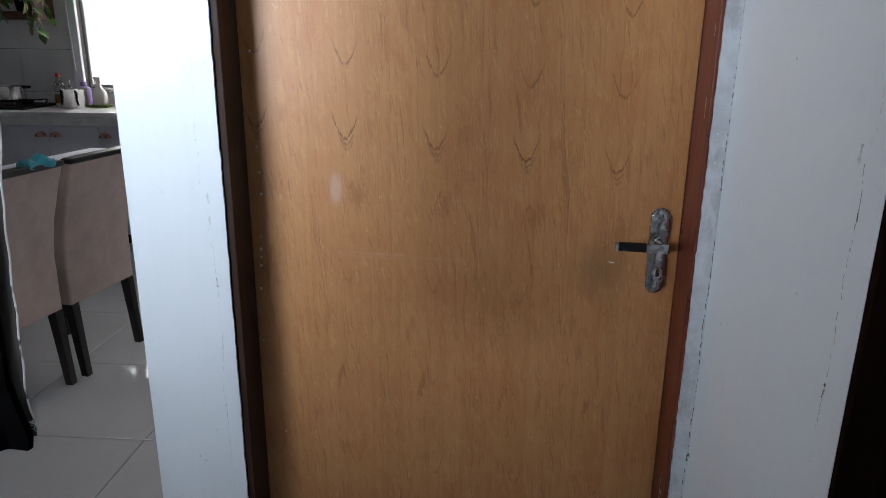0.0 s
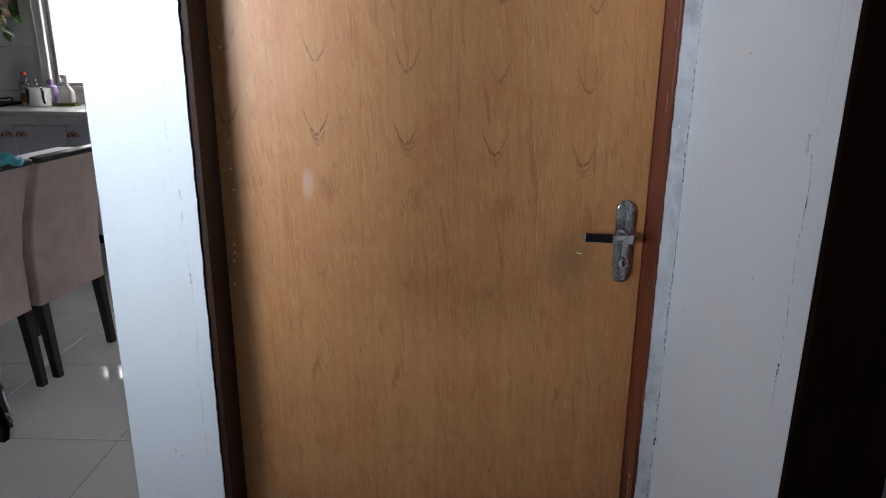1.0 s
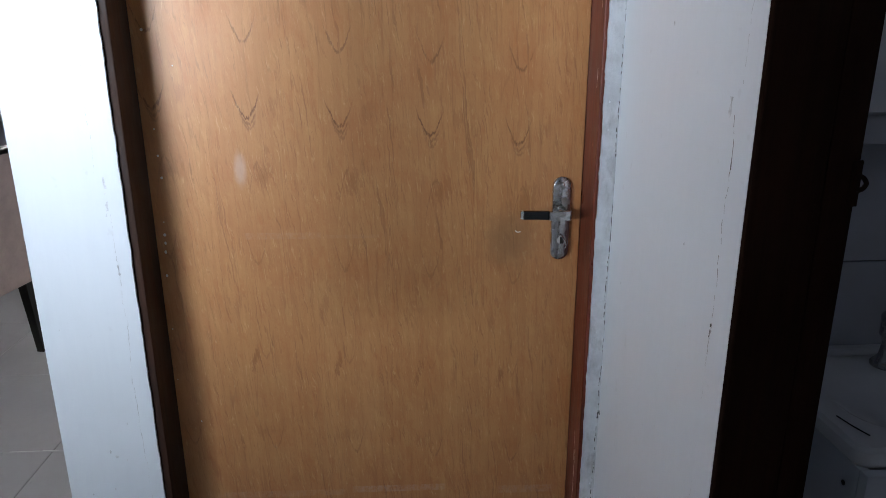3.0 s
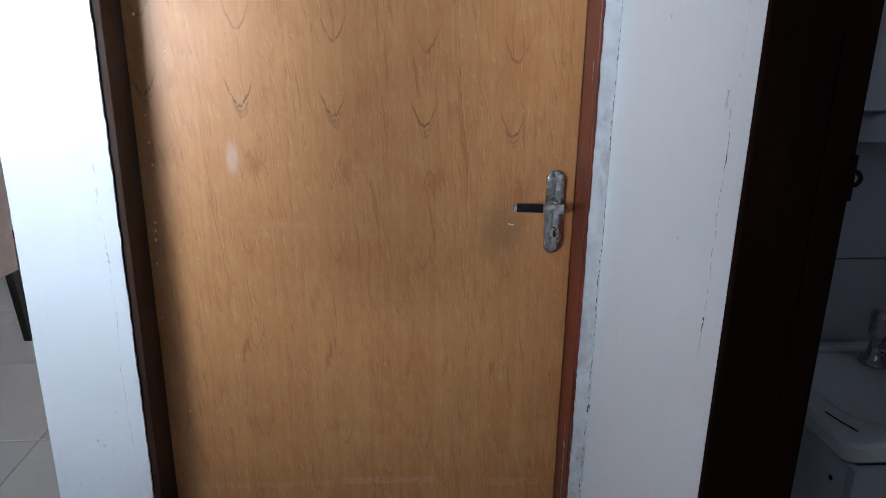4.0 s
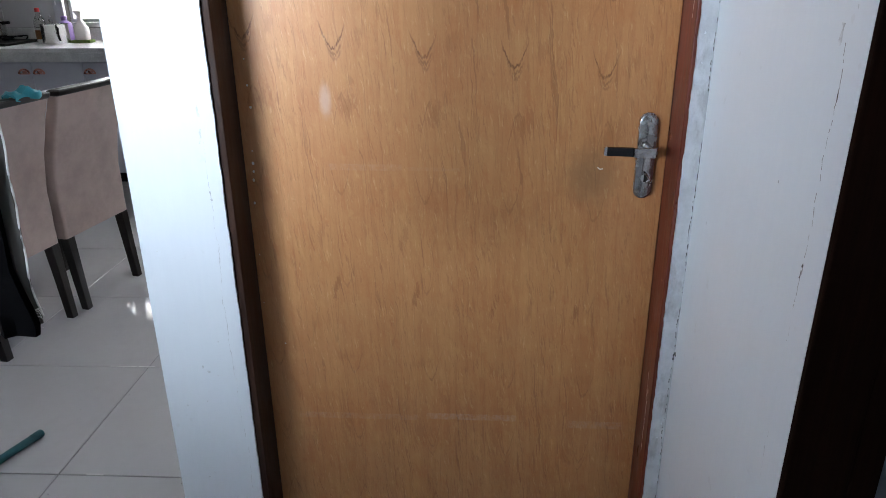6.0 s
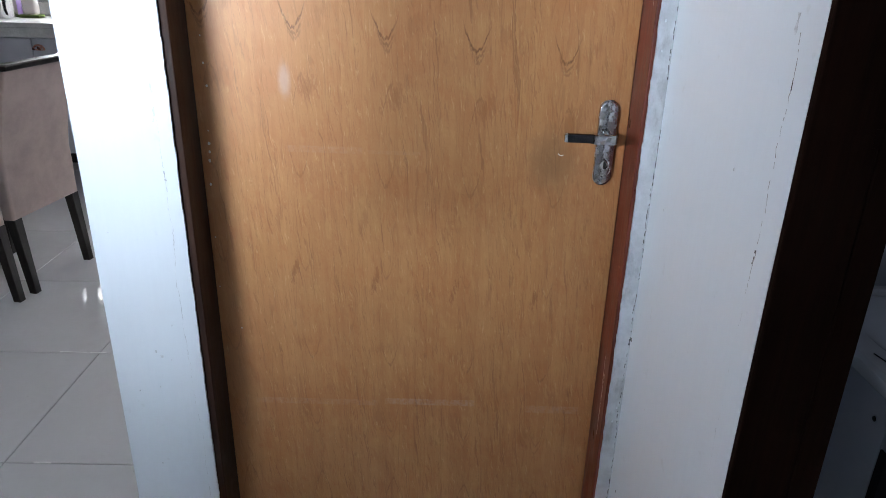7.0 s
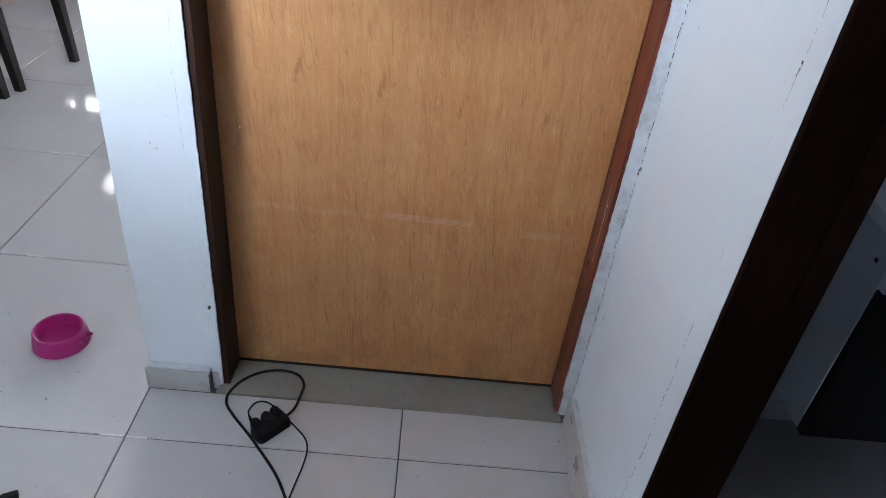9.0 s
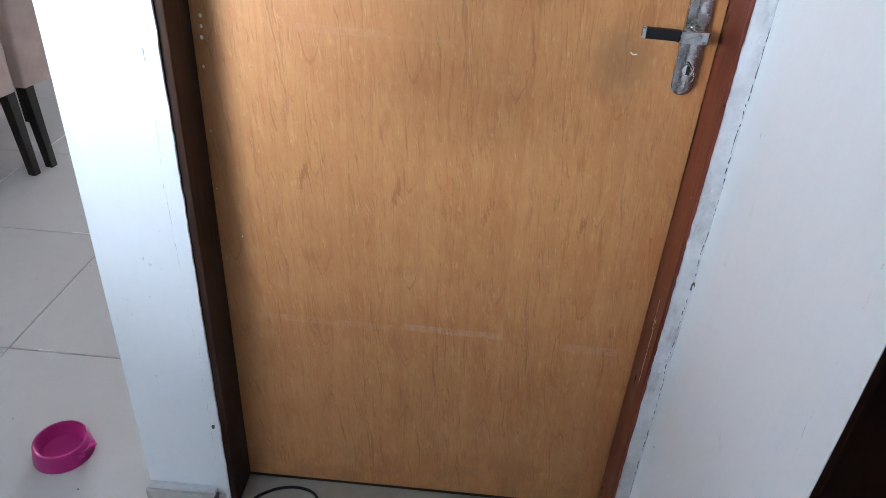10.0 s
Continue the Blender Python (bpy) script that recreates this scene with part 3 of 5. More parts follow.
window("window_2", WX0, WX1, WZ0, WZ1, BACK - 0.07, BACK + 0.02, "white aluminium living room window")
# casing at the left of the kitchen window
tagged(part("window_trim", box(KX0 - 0.075, KX0 - 0.002, FRONT - 0.022, FRONT + 0.007, KZ0 - 0.03, KZ1 + 0.05, bevel=0.004), ALU), "pale casing beside the kitchen window", "trim", kind="structure")

# ---- the closed wooden door ----
door = empty("door_1", pose(0, 0, 0), label="closed varnished wood-veneer door with worn finish and paint drops", category="door", kind="structure")
leaf = part("door_leaf", box(0.0045, 0.7945, 0.0, 0.035, 0.0155, 2.10, bevel=0.0015), VENEER, door, "honey-brown varnished veneer leaf")
part("jamb", box(STUB_X1 - 0.001, 0.0035, -0.081, 0.05, 0.004, 2.13, bevel=0.002), JAMB_SHADED, door, "brown stained jamb, darkened in colour for its shaded side, with a ragged painted edge")
part("jamb", box(0.7955, 0.832, -0.0805, 0.05, 0.004, 2.13, bevel=0.002), JAMB_RED, door, "red-brown stained jamb with paint scratches")
part("head_jamb", box(0.0036, 0.7954, -0.079, 0.05, 2.103, 2.129, bevel=0.002), JAMB_SHADED, door)
# solid black strip in place of the shade below the leaf
part("bottom_gap_shade", box(0.0036, 0.7953, 0.003, 0.03, 0.0042, 0.0153), BLACK_GAP, door, "black strip for the shade in the gap under the door")

# lever set
plate_x, plate_z = 0.7560, 1.055
plate = bmesh.new()
outline = [Vector((plate_x + 0.0170 * math.cos(math.pi * k / 12), 0, plate_z + 0.0635 + 0.0170 * math.sin(math.pi * k / 12))) for k in range(13)]
outline += [Vector((plate_x - 0.0170 * math.cos(math.pi * k / 12), 0, plate_z - 0.0635 - 0.0170 * math.sin(math.pi * k / 12))) for k in range(13)]
centre = Vector((plate_x, 0, plate_z))
add_loft(plate, [[p + Vector((0, -0.0005, 0)) for p in outline], [p + Vector((0, -0.005, 0)) for p in outline],
                 [centre + (p - centre) * 0.965 + Vector((0, -0.0075, 0)) for p in outline], [centre + (p - centre) * 0.92 + Vector((0, -0.0082, 0)) for p in outline]])
plate = part("lever_plate", plate, CHROME, door, "tarnished chrome lever plate with rounded ends", True)


def sideways(bm, x, y, z):
    """Lays an upright turned piece along -y at the place given."""
    bmesh.ops.transform(bm, matrix=Matrix.Translation((x, y, z)) @ Matrix.Rotation(radians(90), 4, "X"), verts=bm.verts)
    return bm


for dz in (0.066, -0.066):
    screw = lathe([(0.0, 0.0), (0.0044, 0.0), (0.0044, 0.0003), (0.003, 0.0006), (0.0, 0.0006)], 14)
    part("screw", sideways(screw, plate_x, -0.0083, plate_z + dz), CHROME, plate, "tarnished screw")
part("spindle", sideways(lathe([(0.0, 0.0), (0.0082, 0.0), (0.0082, 0.004), (0.0068, 0.007), (0.0068, 0.040), (0.0, 0.040)], 20), plate_x, -0.0083, plate_z + 0.018), CHROME, plate, "", True)
sec = [(0.009, 0.047, 0.0088), (0.006, 0.050, 0.0094), (-0.018, 0.052, 0.0090), (-0.032, 0.052, 0.0086), (-0.036, 0.046, 0.0084), (-0.060, 0.043, 0.0084), (-0.078, 0.042, 0.0084), (-0.083, 0.040, 0.0070)]
corners = ((1, 1), (0.5, 1.1), (-0.5, 1.1), (-1, 1), (-1, -1), (-0.5, -1.1), (0.5, -1.1), (1, -1))
lever = bmesh.new()
add_loft(lever, [[Vector((plate_x + dx, -d + sy * 0.0042, plate_z + 0.018 + sz * h * 0.88)) for sy, sz in corners] for dx, d, h in sec[:4]])
lever = part("lever", lever, CHROME, door, "flat chrome lever handle", True)
# outer half coloured black for the dark it reflects
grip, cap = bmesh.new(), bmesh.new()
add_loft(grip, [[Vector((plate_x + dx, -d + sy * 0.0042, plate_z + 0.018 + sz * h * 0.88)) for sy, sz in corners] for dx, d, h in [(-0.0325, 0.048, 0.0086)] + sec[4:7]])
part("grip", grip, GRIP_REFLECTION, lever, "glossy lever grip, its dark reflection put into a black colour", True)
add_loft(cap, [[Vector((plate_x + dx, -d + sy * 0.0042, plate_z + 0.018 + sz * h * 0.88)) for sy, sz in corners] for dx, d, h in [(-0.0785, 0.042, 0.0086), sec[7]]])
part("end_cap", cap, CHROME, lever, "chrome end cap", True)
key = bmesh.new()
add_lathe(key, [(0.0, 0.0), (0.0085, 0.0), (0.0085, 0.0015), (0.0, 0.0015)], 18)
part("keyhole_rim", sideways(key, plate_x + 0.002, -0.0083, plate_z - 0.040), STEEL, plate)
key = bmesh.new()
add_tube(key, smooth_line([(plate_x + 0.001, -0.012, plate_z - 0.030), (plate_x + 0.004, -0.018, plate_z - 0.035), (plate_x + 0.009, -0.022, plate_z - 0.044), (plate_x + 0.007, -0.022, plate_z - 0.052)], 5), 0.0024, 7, 0.6)
part("key", key, STEEL, plate, "small steel key in the lock", True)
part("keyhole", box(plate_x - 0.0005, plate_x + 0.0045, -0.0105, -0.0099, plate_z - 0.047, plate_z - 0.034), BLACK_GAP, plate, "dark keyhole")
# splashes of paint beside the hinges, and a dent's shine laid on in white
drops = ((0.0240, 1.398, 2.2), (0.0250, 1.231, 1.4), (0.0260, 1.184, 1.7), (0.0280, 1.144, 2.2), (0.0220, 1.062, 1.2), (0.0210, 1.038, 2.4), (0.0205, 1.022, 1.9),
         (0.0190, 1.005, 2.3), (0.0160, 0.959, 2.0), (0.0140, 0.851, 1.3), (0.0480, 0.650, 1.3), (0.0690, 1.339, 1.0), (0.0120, 0.744, 1.0))
for x, z, r in drops:
    d = lathe([(0.0, 0.0), (r * 0.0013, 0.0), (r * 0.0010, 0.0006), (0.0, 0.0009)], 9)
    bmesh.ops.scale(d, vec=(1, rng.uniform(1.0, 1.5), 1), verts=d.verts)
    part("paint_drop", sideways(d, x, 0.0003, z), WHITE_DROP, leaf)
dent = tube([(0.671, -0.0002, 1.033), (0.675, -0.0004, 1.0295), (0.681, -0.0002, 1.0302)], 0.0009, 6, 4)
part("dent", dent, WHITE_DROP, leaf, "white painted shine of a dent in the varnish")

# scratches on the red jamb
for y, z0, z1, w in ((-0.055, 0.44, 0.60, 0.0030), (-0.06, 1.30, 1.335, 0.002), (-0.05, 0.56, 0.63, 0.002), (-0.066, 1.43, 1.45, 0.0015)):
    c = crack_mesh(bmesh.new(), lambda s, z, lift, y=y: (0.7955 - lift, y + s, z), z0, z1, w, 0.0006, 0.05, 0.006, rng)
    part("scratch", c, WHITE_DROP, door, "white paint scratch")

# ---- wear of the walls ----


def face_y(x):
    return lambda s, z, lift: (x + s, WALL_Y - lift, z)


def face_x(y):
    return lambda s, z, lift: (RIGHT - lift, y - s, z)


for x, z0, z1, w, wander, gap, mat in ((-0.030, 0.10, 0.62, 0.0012, 0.0009, 0.35, HAIR), (-0.036, 0.62, 1.10, 0.0013, 0.0009, 0.15, HAIR), (-0.042, 1.095, 1.175, 0.0035, 0.0016, 0.25, HAIR),
                                       (-0.052, 1.17, 1.45, 0.0010, 0.0012, 0.45, HAIR), (-0.040, 1.28, 1.42, 0.0009, 0.003, 0.3, HAIR), (-0.034, 0.99, 1.012, 0.0032, 0.001, 0.3, HAIR)):
    part("crack", crack_mesh(bmesh.new(), face_y(x), z0, z1, w * 0.85, wander * 1.3, gap, 0.005, rng), mat, pier)
for y, z0, z1, w, gap, mat in ((-0.492, 0.30, 0.66, 0.0013, 0.50, CRACK), (-0.500, 0.72, 1.00, 0.0010, 0.55, HAIR), (-0.498, 0.99, 1.09, 0.0016, 0.30, DIM_CRACK), (-0.498, 1.030, 1.050, 0.0030, 0.10, CRACK), (-0.503, 1.09, 1.30, 0.0012, 0.40, DIM_CRACK), (-0.505, 1.238, 1.258, 0.0030, 0.15, CRACK),
                              (-0.512, 1.33, 1.75, 0.0014, 0.35, HAIR), (-0.488, 1.295, 1.320, 0.006, 0.1, HAIR), (-0.486, 0.02, 0.30, 0.0012, 0.5, DIM_CRACK), (-0.13, 0.35, 0.36, 0.003, 0.0, CRACK)):
    part("crack", crack_mesh(bmesh.new(), face_x(y), z0, z1, w, 0.0017, gap, 0.0055, rng), mat, bath_wall)
# fine crossing cracks near the pier's edge
for x0, x1, z0, z1 in ((-0.016, -0.030, 1.364, 1.395), (-0.032, -0.020, 1.394, 1.416), (-0.017, -0.019, 1.306, 1.400), (-0.081, -0.085, 1.455, 1.464), (-0.031, -0.032, 1.434, 1.50)):
    part("crack", crack_mesh(bmesh.new(), lambda s, z, lift: (x0 + (x1 - x0) * (z - z0) / (z1 - z0) + s, WALL_Y - lift, z), z0, z1, 0.0008, 0.0011, 0.25, 0.003, rng), HAIR, pier)
# broken seam in the corner, and its deep chip
for z0, z1, w, gap in ((0.08, 0.66, 0.0012, 0.50), (0.675, 0.71, 0.0032, 0.1), (0.72, 1.0, 0.0012, 0.45), (1.0, 1.25, 0.0015, 0.40), (1.25, 1.8, 0.0011, 0.55)):
    part("crack", crack_mesh(bmesh.new(), lambda s, z, lift: (RIGHT - 0.0016 + s, WALL_Y - lift, z), z0, z1, w, 0.0009, gap, 0.005, rng), CRACK, strip)


def chip(x, y, z, r, parent, mat, across="x"):
    """A flake of broken paint: a ragged low disc with a dark floor."""
    bm = bmesh.new()
    n = 11
    rim = [r * rng.uniform(0.5, 1.3) for _ in range(n)]
    def at(k, f, lift):
        a, b = rim[k] * f * math.cos(2 * math.pi * k / n), rim[k] * f * 1.4 * math.sin(2 * math.pi * k / n)
        return (x + a, y - lift, z + b) if across == "x" else (x - lift, y + a, z + b)
    outer, inner = [bm.verts.new(at(k, 1.0, 0.0003)) for k in range(n)], [bm.verts.new(at(k, 0.6, 0.0009)) for k in range(n)]
    for k in range(n):
        bm.faces.new((outer[k], outer[(k + 1) % n], inner[(k + 1) % n], inner[k]))
    bm.faces.new(inner)
    return part("chip", bm, mat, parent)


for x, z, r, mat in ((-0.087, 0.630, 0.0034, HAIR), (-0.098, 0.641, 0.0022, HAIR), (-0.070, 0.622, 0.0018, HAIR), (-0.100, 0.560, 0.0016, HAIR), (-0.060, 0.70, 0.0016, HAIR), (-0.118, 1.435, 0.0016, HAIR),
                     (-0.120, 0.37, 0.0016, HAIR), (-0.152, 0.89, 0.0016, HAIR), (-0.142, 0.55, 0.0013, HAIR), (-0.024, 0.245, 0.004, CRACK)):
    chip(x, WALL_Y, z, r, pier, mat)
for y, z, r, mat in ((-0.30, 1.40, 0.0025, HAIR), (-0.16, 0.98, 0.0016, HAIR), (-0.22, 0.62, 0.0016, HAIR), (-0.090, 0.690, 0.0045, CRACK), (-0.40, 1.12, 0.0016, HAIR)):
    chip(RIGHT, y, z, r, bath_wall, mat, "y")
for k in range(7):
    chip(OPEN_X1 + rng.uniform(0.006, 0.02), WALL_Y, rng.uniform(0.2, 1.5), rng.uniform(0.0012, 0.0022), strip, HAIR)


def ragged_edge(parent, x, way, depth, mat, z1):
    """Crumbling plaster and paint that overlaps the jamb along the opening."""
    bm, z, last = bmesh.new(), 0.08, None
    while z < z1:
        w = depth * (0.35 + rng.random() ** 2)
        p = [(x - 0.004 * way, WALL_Y - 0.0012), (x + w * way, WALL_Y - 0.0012), (x + w * way * 0.7, WALL_Y + 0.006), (x - 0.004 * way, WALL_Y + 0.006)]
        row = [bm.verts.new((a, b, z)) for a, b in p]
        if last:
            for k in range(4):
                bm.faces.new((last[k], last[(k + 1) % 4], row[(k + 1) % 4], row[k]))
        last = row
        z += rng.uniform(0.004, 0.018)
    return part("ragged_edge", bm, mat, parent)


ragged_edge(pier, STUB_X1, 1, 0.0018, PAINT, 2.1)
ragged_edge(strip, OPEN_X1, -1, 0.0022, PLASTER, 2.1)

# skirting tiles
skirt = tagged(part("baseboard_pier", box(STUB_X0 - 0.001, -0.034, -0.110, WALL_Y - 0.0005, 0.0, 0.061, bevel=0.002), SKIRT), "beige tile skirting at the foot of the pier", "baseboard", kind="structure")
part("mortar", box(STUB_X0 + 0.001, -0.036, -0.104, WALL_Y - 0.001, 0.0612, 0.066, bevel=0.002), PLASTER, skirt, "rough mortar line")
part("mortar", box(-0.0335, -0.018, -0.097, WALL_Y - 0.001, 0.0, 0.048, bevel=0.004), PLASTER, skirt, "crumbled mortar end")
part("broken_joint", box(-0.036, -0.0305, -0.1105, -0.096, 0.001, 0.060, bevel=0.001), CRACK, skirt, "dark broken joint")
skirt = tagged(part("baseboard_hall", box(RIGHT - 0.017, RIGHT - 0.0005, -0.245, -0.110, 0.0, 0.080, bevel=0.002), SKIRT), "pair of beige skirting tiles under the white wall", "baseboard", kind="structure")
part("skirting_tile", box(RIGHT - 0.022, RIGHT - 0.0005, BATH_Y1 + 0.012, -0.250, 0.0, 0.086, bevel=0.002), SKIRT, skirt)
part("mortar", box(RIGHT - 0.012, RIGHT - 0.0006, BATH_Y1 + 0.02, -0.115, 0.0865, 0.091, bevel=0.0015), PLASTER, skirt)

# bathroom doorway frame
frame_ob = empty("door_frame", pose(RIGHT, BATH_Y1, 0), label="nearly black wooden bathroom door frame", category="door frame", kind="structure")
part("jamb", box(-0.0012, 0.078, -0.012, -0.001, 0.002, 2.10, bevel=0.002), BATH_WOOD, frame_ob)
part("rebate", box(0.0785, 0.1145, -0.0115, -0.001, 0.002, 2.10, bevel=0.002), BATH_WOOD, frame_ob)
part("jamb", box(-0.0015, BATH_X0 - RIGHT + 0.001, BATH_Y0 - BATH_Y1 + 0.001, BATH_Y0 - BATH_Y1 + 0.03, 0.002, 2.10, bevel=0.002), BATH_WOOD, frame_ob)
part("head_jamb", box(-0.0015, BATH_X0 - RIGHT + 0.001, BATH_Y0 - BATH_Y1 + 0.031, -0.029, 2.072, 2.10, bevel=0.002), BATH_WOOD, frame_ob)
part("strike_plate", box(0.0695, 0.0765, -0.0132, -0.0122, 1.190, 1.210, bevel=0.0004), BATH_WOOD, frame_ob, "dull metal strike plate")
hook = bmesh.new()
add_box(hook, 0.1045, 0.1155, -0.0155, -0.0117, 1.207, 1.257, bevel=0.001)
add_tube(hook, smooth_line([(0.111, -0.0135, 1.241), (0.1185, -0.0145, 1.238), (0.1215, -0.0155, 1.232), (0.1185, -0.0155, 1.2265), (0.112, -0.0145, 1.224)], 5), 0.0026, 7)
part("latch_hook", hook, BATH_WOOD, frame_ob, "small dark latch hook", True)

# ---- kitchen ----
CF, CT = 3.40, 0.940     # counter front and height
worktop = tagged(part("worktop", box(-4.1, -0.19, CF - 0.02, FRONT - 0.001, CT - 0.032, CT, bevel=0.004), STONE), "pale grey granite kitchen worktop with a deep front edge", "worktop")
part("apron", box(-4.1, -0.19, CF - 0.0195, CF + 0.01, CT - 0.090, CT - 0.0325, bevel=0.002), STONE, worktop)
part("upstand", box(-4.1, -0.19, FRONT - 0.022, FRONT - 0.001, CT + 0.0005, CT + 0.09, bevel=0.003), STONE, worktop)


def cabinet(x0, x1, pull):
    c = empty("base_cabinet", pose(x0, CF, 0), label="grey laminate base cabinet with a copper cup pull", category="cabinet", group="kitchen base cabinets")
    part("body", box(0.001, x1 - x0 - 0.001, 0.022, FRONT - CF - 0.01, 0.08, CT - 0.0925), CABINET, c)
    part("plinth", box(0.002, x1 - x0 - 0.002, 0.07, 0.09, 0.0, 0.0795), BLACK_GAP, c)
    d = part("cabinet_door", box(0.003, x1 - x0 - 0.003, 0.002, 0.0215, 0.10, CT - 0.098, bevel=0.002), CABINET, c)
    bm = bmesh.new()
    arch = [Vector((pull + 0.036 * math.cos(math.pi * k / 10), -0.012, 0.772 + 0.030 * math.sin(math.pi * k / 10))) for k in range(11)]
    add_tube(bm, arch, 0.0065, 8)
    add_tube(bm, [Vector((pull - 0.036, -0.010, 0.772)), Vector((pull + 0.036, -0.010, 0.772))], 0.004, 6)
    add_box(bm, pull - 0.014, pull + 0.014, -0.010, 0.0025, 0.775, 0.792, bevel=0.003)
    part("cup_pull", bm, COPPER, d, "copper cup pull", True)


for x0, x1, pull in ((-3.608, -3.258, 0.30), (-3.258, -2.903, 0.05), (-2.903, -2.550, 0.305), (-2.550, -2.193, 0.055), (-2.193, -1.838, 0.048), (-1.838, -1.478, 0.31), (-1.478, -1.118, 0.05)):
    cabinet(x0, x1, pull)

hob = empty("gas_hob", pose(-3.058, 3.70, CT), label="black gas hob with wire pan supports on the worktop", category="hob")
part("hob_plate", box(-0.26, 0.30, -0.21, 0.21, 0.0005, 0.018, bevel=0.006), MATT_BLACK, hob)
for cx in (-0.13, 0.13):
    bm = bmesh.new()
    for dx in (-0.09, 0.09):
        add_tube(bm, smooth_line([(cx + dx, -0.17, 0.018), (cx + dx, -0.17, 0.045), (cx + dx, 0.17, 0.045), (cx + dx, 0.17, 0.018)], 6), 0.005, 6)
    for dy in (-0.1, 0.0, 0.1):
        add_tube(bm, [Vector((cx - 0.11, dy, 0.045)), Vector((cx + 0.11, dy, 0.045))], 0.005, 6)
    part("pan_support", bm, MATT_BLACK, hob)
    for dy in (-0.1, 0.1):
        part("burner", lathe([(0.0, 0.018), (0.04, 0.018), (0.04, 0.028), (0.025, 0.034), (0.0, 0.034)], 20, (cx, dy, 0.0)), MATT_BLACK, hob)

pan = empty("saucepan", pose(-2.988, 3.70, CT + 0.051), label="polished steel saucepan with a black handle on the hob", category="saucepan")
part("pan_body", lathe([(0.0, 0.0), (0.10, 0.0), (0.107, 0.008), (0.110, 0.095), (0.114, 0.100), (0.108, 0.098), (0.104, 0.012), (0.0, 0.008)], 36), STEEL, pan, "", True)
part("handle", tube([(0.108, 0.0, 0.088), (0.135, -0.005, 0.092), (0.165, -0.010, 0.094)], 0.0105, 8, 5), MATT_BLACK, pan, "black plastic handle", True)

bottle = empty("glass_bottle", pose(-2.673, 3.80, CT + 0.0005), label="clear bottle with a red cap and dark amber label", category="bottle")
part("bottle_body", lathe([(0.0, 0.0), (0.036, 0.0), (0.038, 0.006), (0.038, 0.13), (0.034, 0.155), (0.016, 0.19), (0.014, 0.21), (0.0, 0.21)], 28), BOTTLE_GLASS, bottle, "", True)
part("label", lathe([(0.0384, 0.025), (0.0388, 0.025), (0.0388, 0.085), (0.0384, 0.085)], 28), AMBER, bottle, "dark amber paper label")
part("cap", lathe([(0.0, 0.2105), (0.0165, 0.2105), (0.0165, 0.232), (0.012, 0.237), (0.0, 0.238)], 20), RED_CAP, bottle, "red screw cap")
spout = empty("oil_bottle", pose(-2.613, 3.84, CT + 0.0005), label="small clear bottle with a steel pourer", category="bottle")
part("bottle_body", lathe([(0.0, 0.0), (0.026, 0.0), (0.027, 0.09), (0.012, 0.125), (0.011, 0.14), (0.0, 0.14)], 22), BOTTLE_GLASS, spout, "", True)
part("pourer", lathe([(0.0, 0.1405), (0.013, 0.1405), (0.013, 0.155), (0.005, 0.16), (0.004, 0.185), (0.0, 0.185)], 14), STEEL, spout, "steel pourer")

can = empty("milk_jug", pose(-2.500, 3.68, CT + 0.0005), label="polished steel jug with a black handle on the worktop", category="jug")
part("jug_body", lathe([(0.0, 0.0), (0.082, 0.0), (0.088, 0.006), (0.088, 0.128), (0.092, 0.134), (0.087, 0.132), (0.082, 0.01), (0.0, 0.008)], 32), STEEL, can, "", True)
part("handle", tube([(0.062, -0.061, 0.108), (0.076, -0.093, 0.102), (0.078, -0.098, 0.060), (0.062, -0.061, 0.030)], 0.0065, 8, 6), MATT_BLACK, can, "black handle", True)
soap = empty("detergent_bottle", pose(-2.528, 3.87, CT + 0.0005), label="lilac plastic detergent bottle", category="bottle")
part("bottle_body", lathe([(0.0, 0.0), (0.045, 0.0), (0.048, 0.01), (0.048, 0.105), (0.042, 0.130), (0.020, 0.145), (0.0, 0.146)], 24), PURPLE, soap, "", True)
part("cap", lathe([(0.0, 0.1465), (0.021, 0.1465), (0.021, 0.172), (0.012, 0.180), (0.0, 0.181)], 16), PURPLE, soap, "lilac cap")

spray = empty("spray_bottle", pose(-2.363, 3.78, CT + 0.0205), label="translucent white spray bottle on a green sponge by the sink", category="spray bottle")
bm = bmesh.new()
add_loft(bm, [rounded_ring(0, 0, a, b, min(a, b) * 0.6, z) for a, b, z in ((0.044, 0.026, 0.0), (0.048, 0.029, 0.008), (0.050, 0.030, 0.055), (0.046, 0.028, 0.085), (0.028, 0.020, 0.110), (0.015, 0.014, 0.130), (0.014, 0.014, 0.150))])
part("bottle_body", bm, CREAM, spray, "", True)
bm = bmesh.new()
add_loft(bm, [rounded_ring(dx, 0, a, 0.011, 0.006, z) for dx, a, z in ((0.0, 0.015, 0.1505), (0.0, 0.015, 0.168), (-0.006, 0.022, 0.176), (-0.010, 0.027, 0.192), (-0.008, 0.022, 0.197))])
add_tube(bm, smooth_line([(-0.022, 0, 0.176), (-0.026, 0, 0.160), (-0.020, 0, 0.145)], 4), 0.004, 6)
part("trigger_head", bm, CREAM, spray, "", True)
tagged(part("sponge", box(-2.433, -2.293, 3.735, 3.815, CT + 0.0005, CT + 0.020, bevel=0.005), SPONGE), "flat green washing-up sponge on the worktop", "sponge")

rod = tagged(part("blind_wand", tube([(-2.623, FRONT - 0.035, 2.25), (-2.630, FRONT - 0.032, 1.7), (-2.620, FRONT - 0.030, 1.19)], 0.006, 8, 6), ALU), "thin white blind wand hanging beside the window", "blind wand")
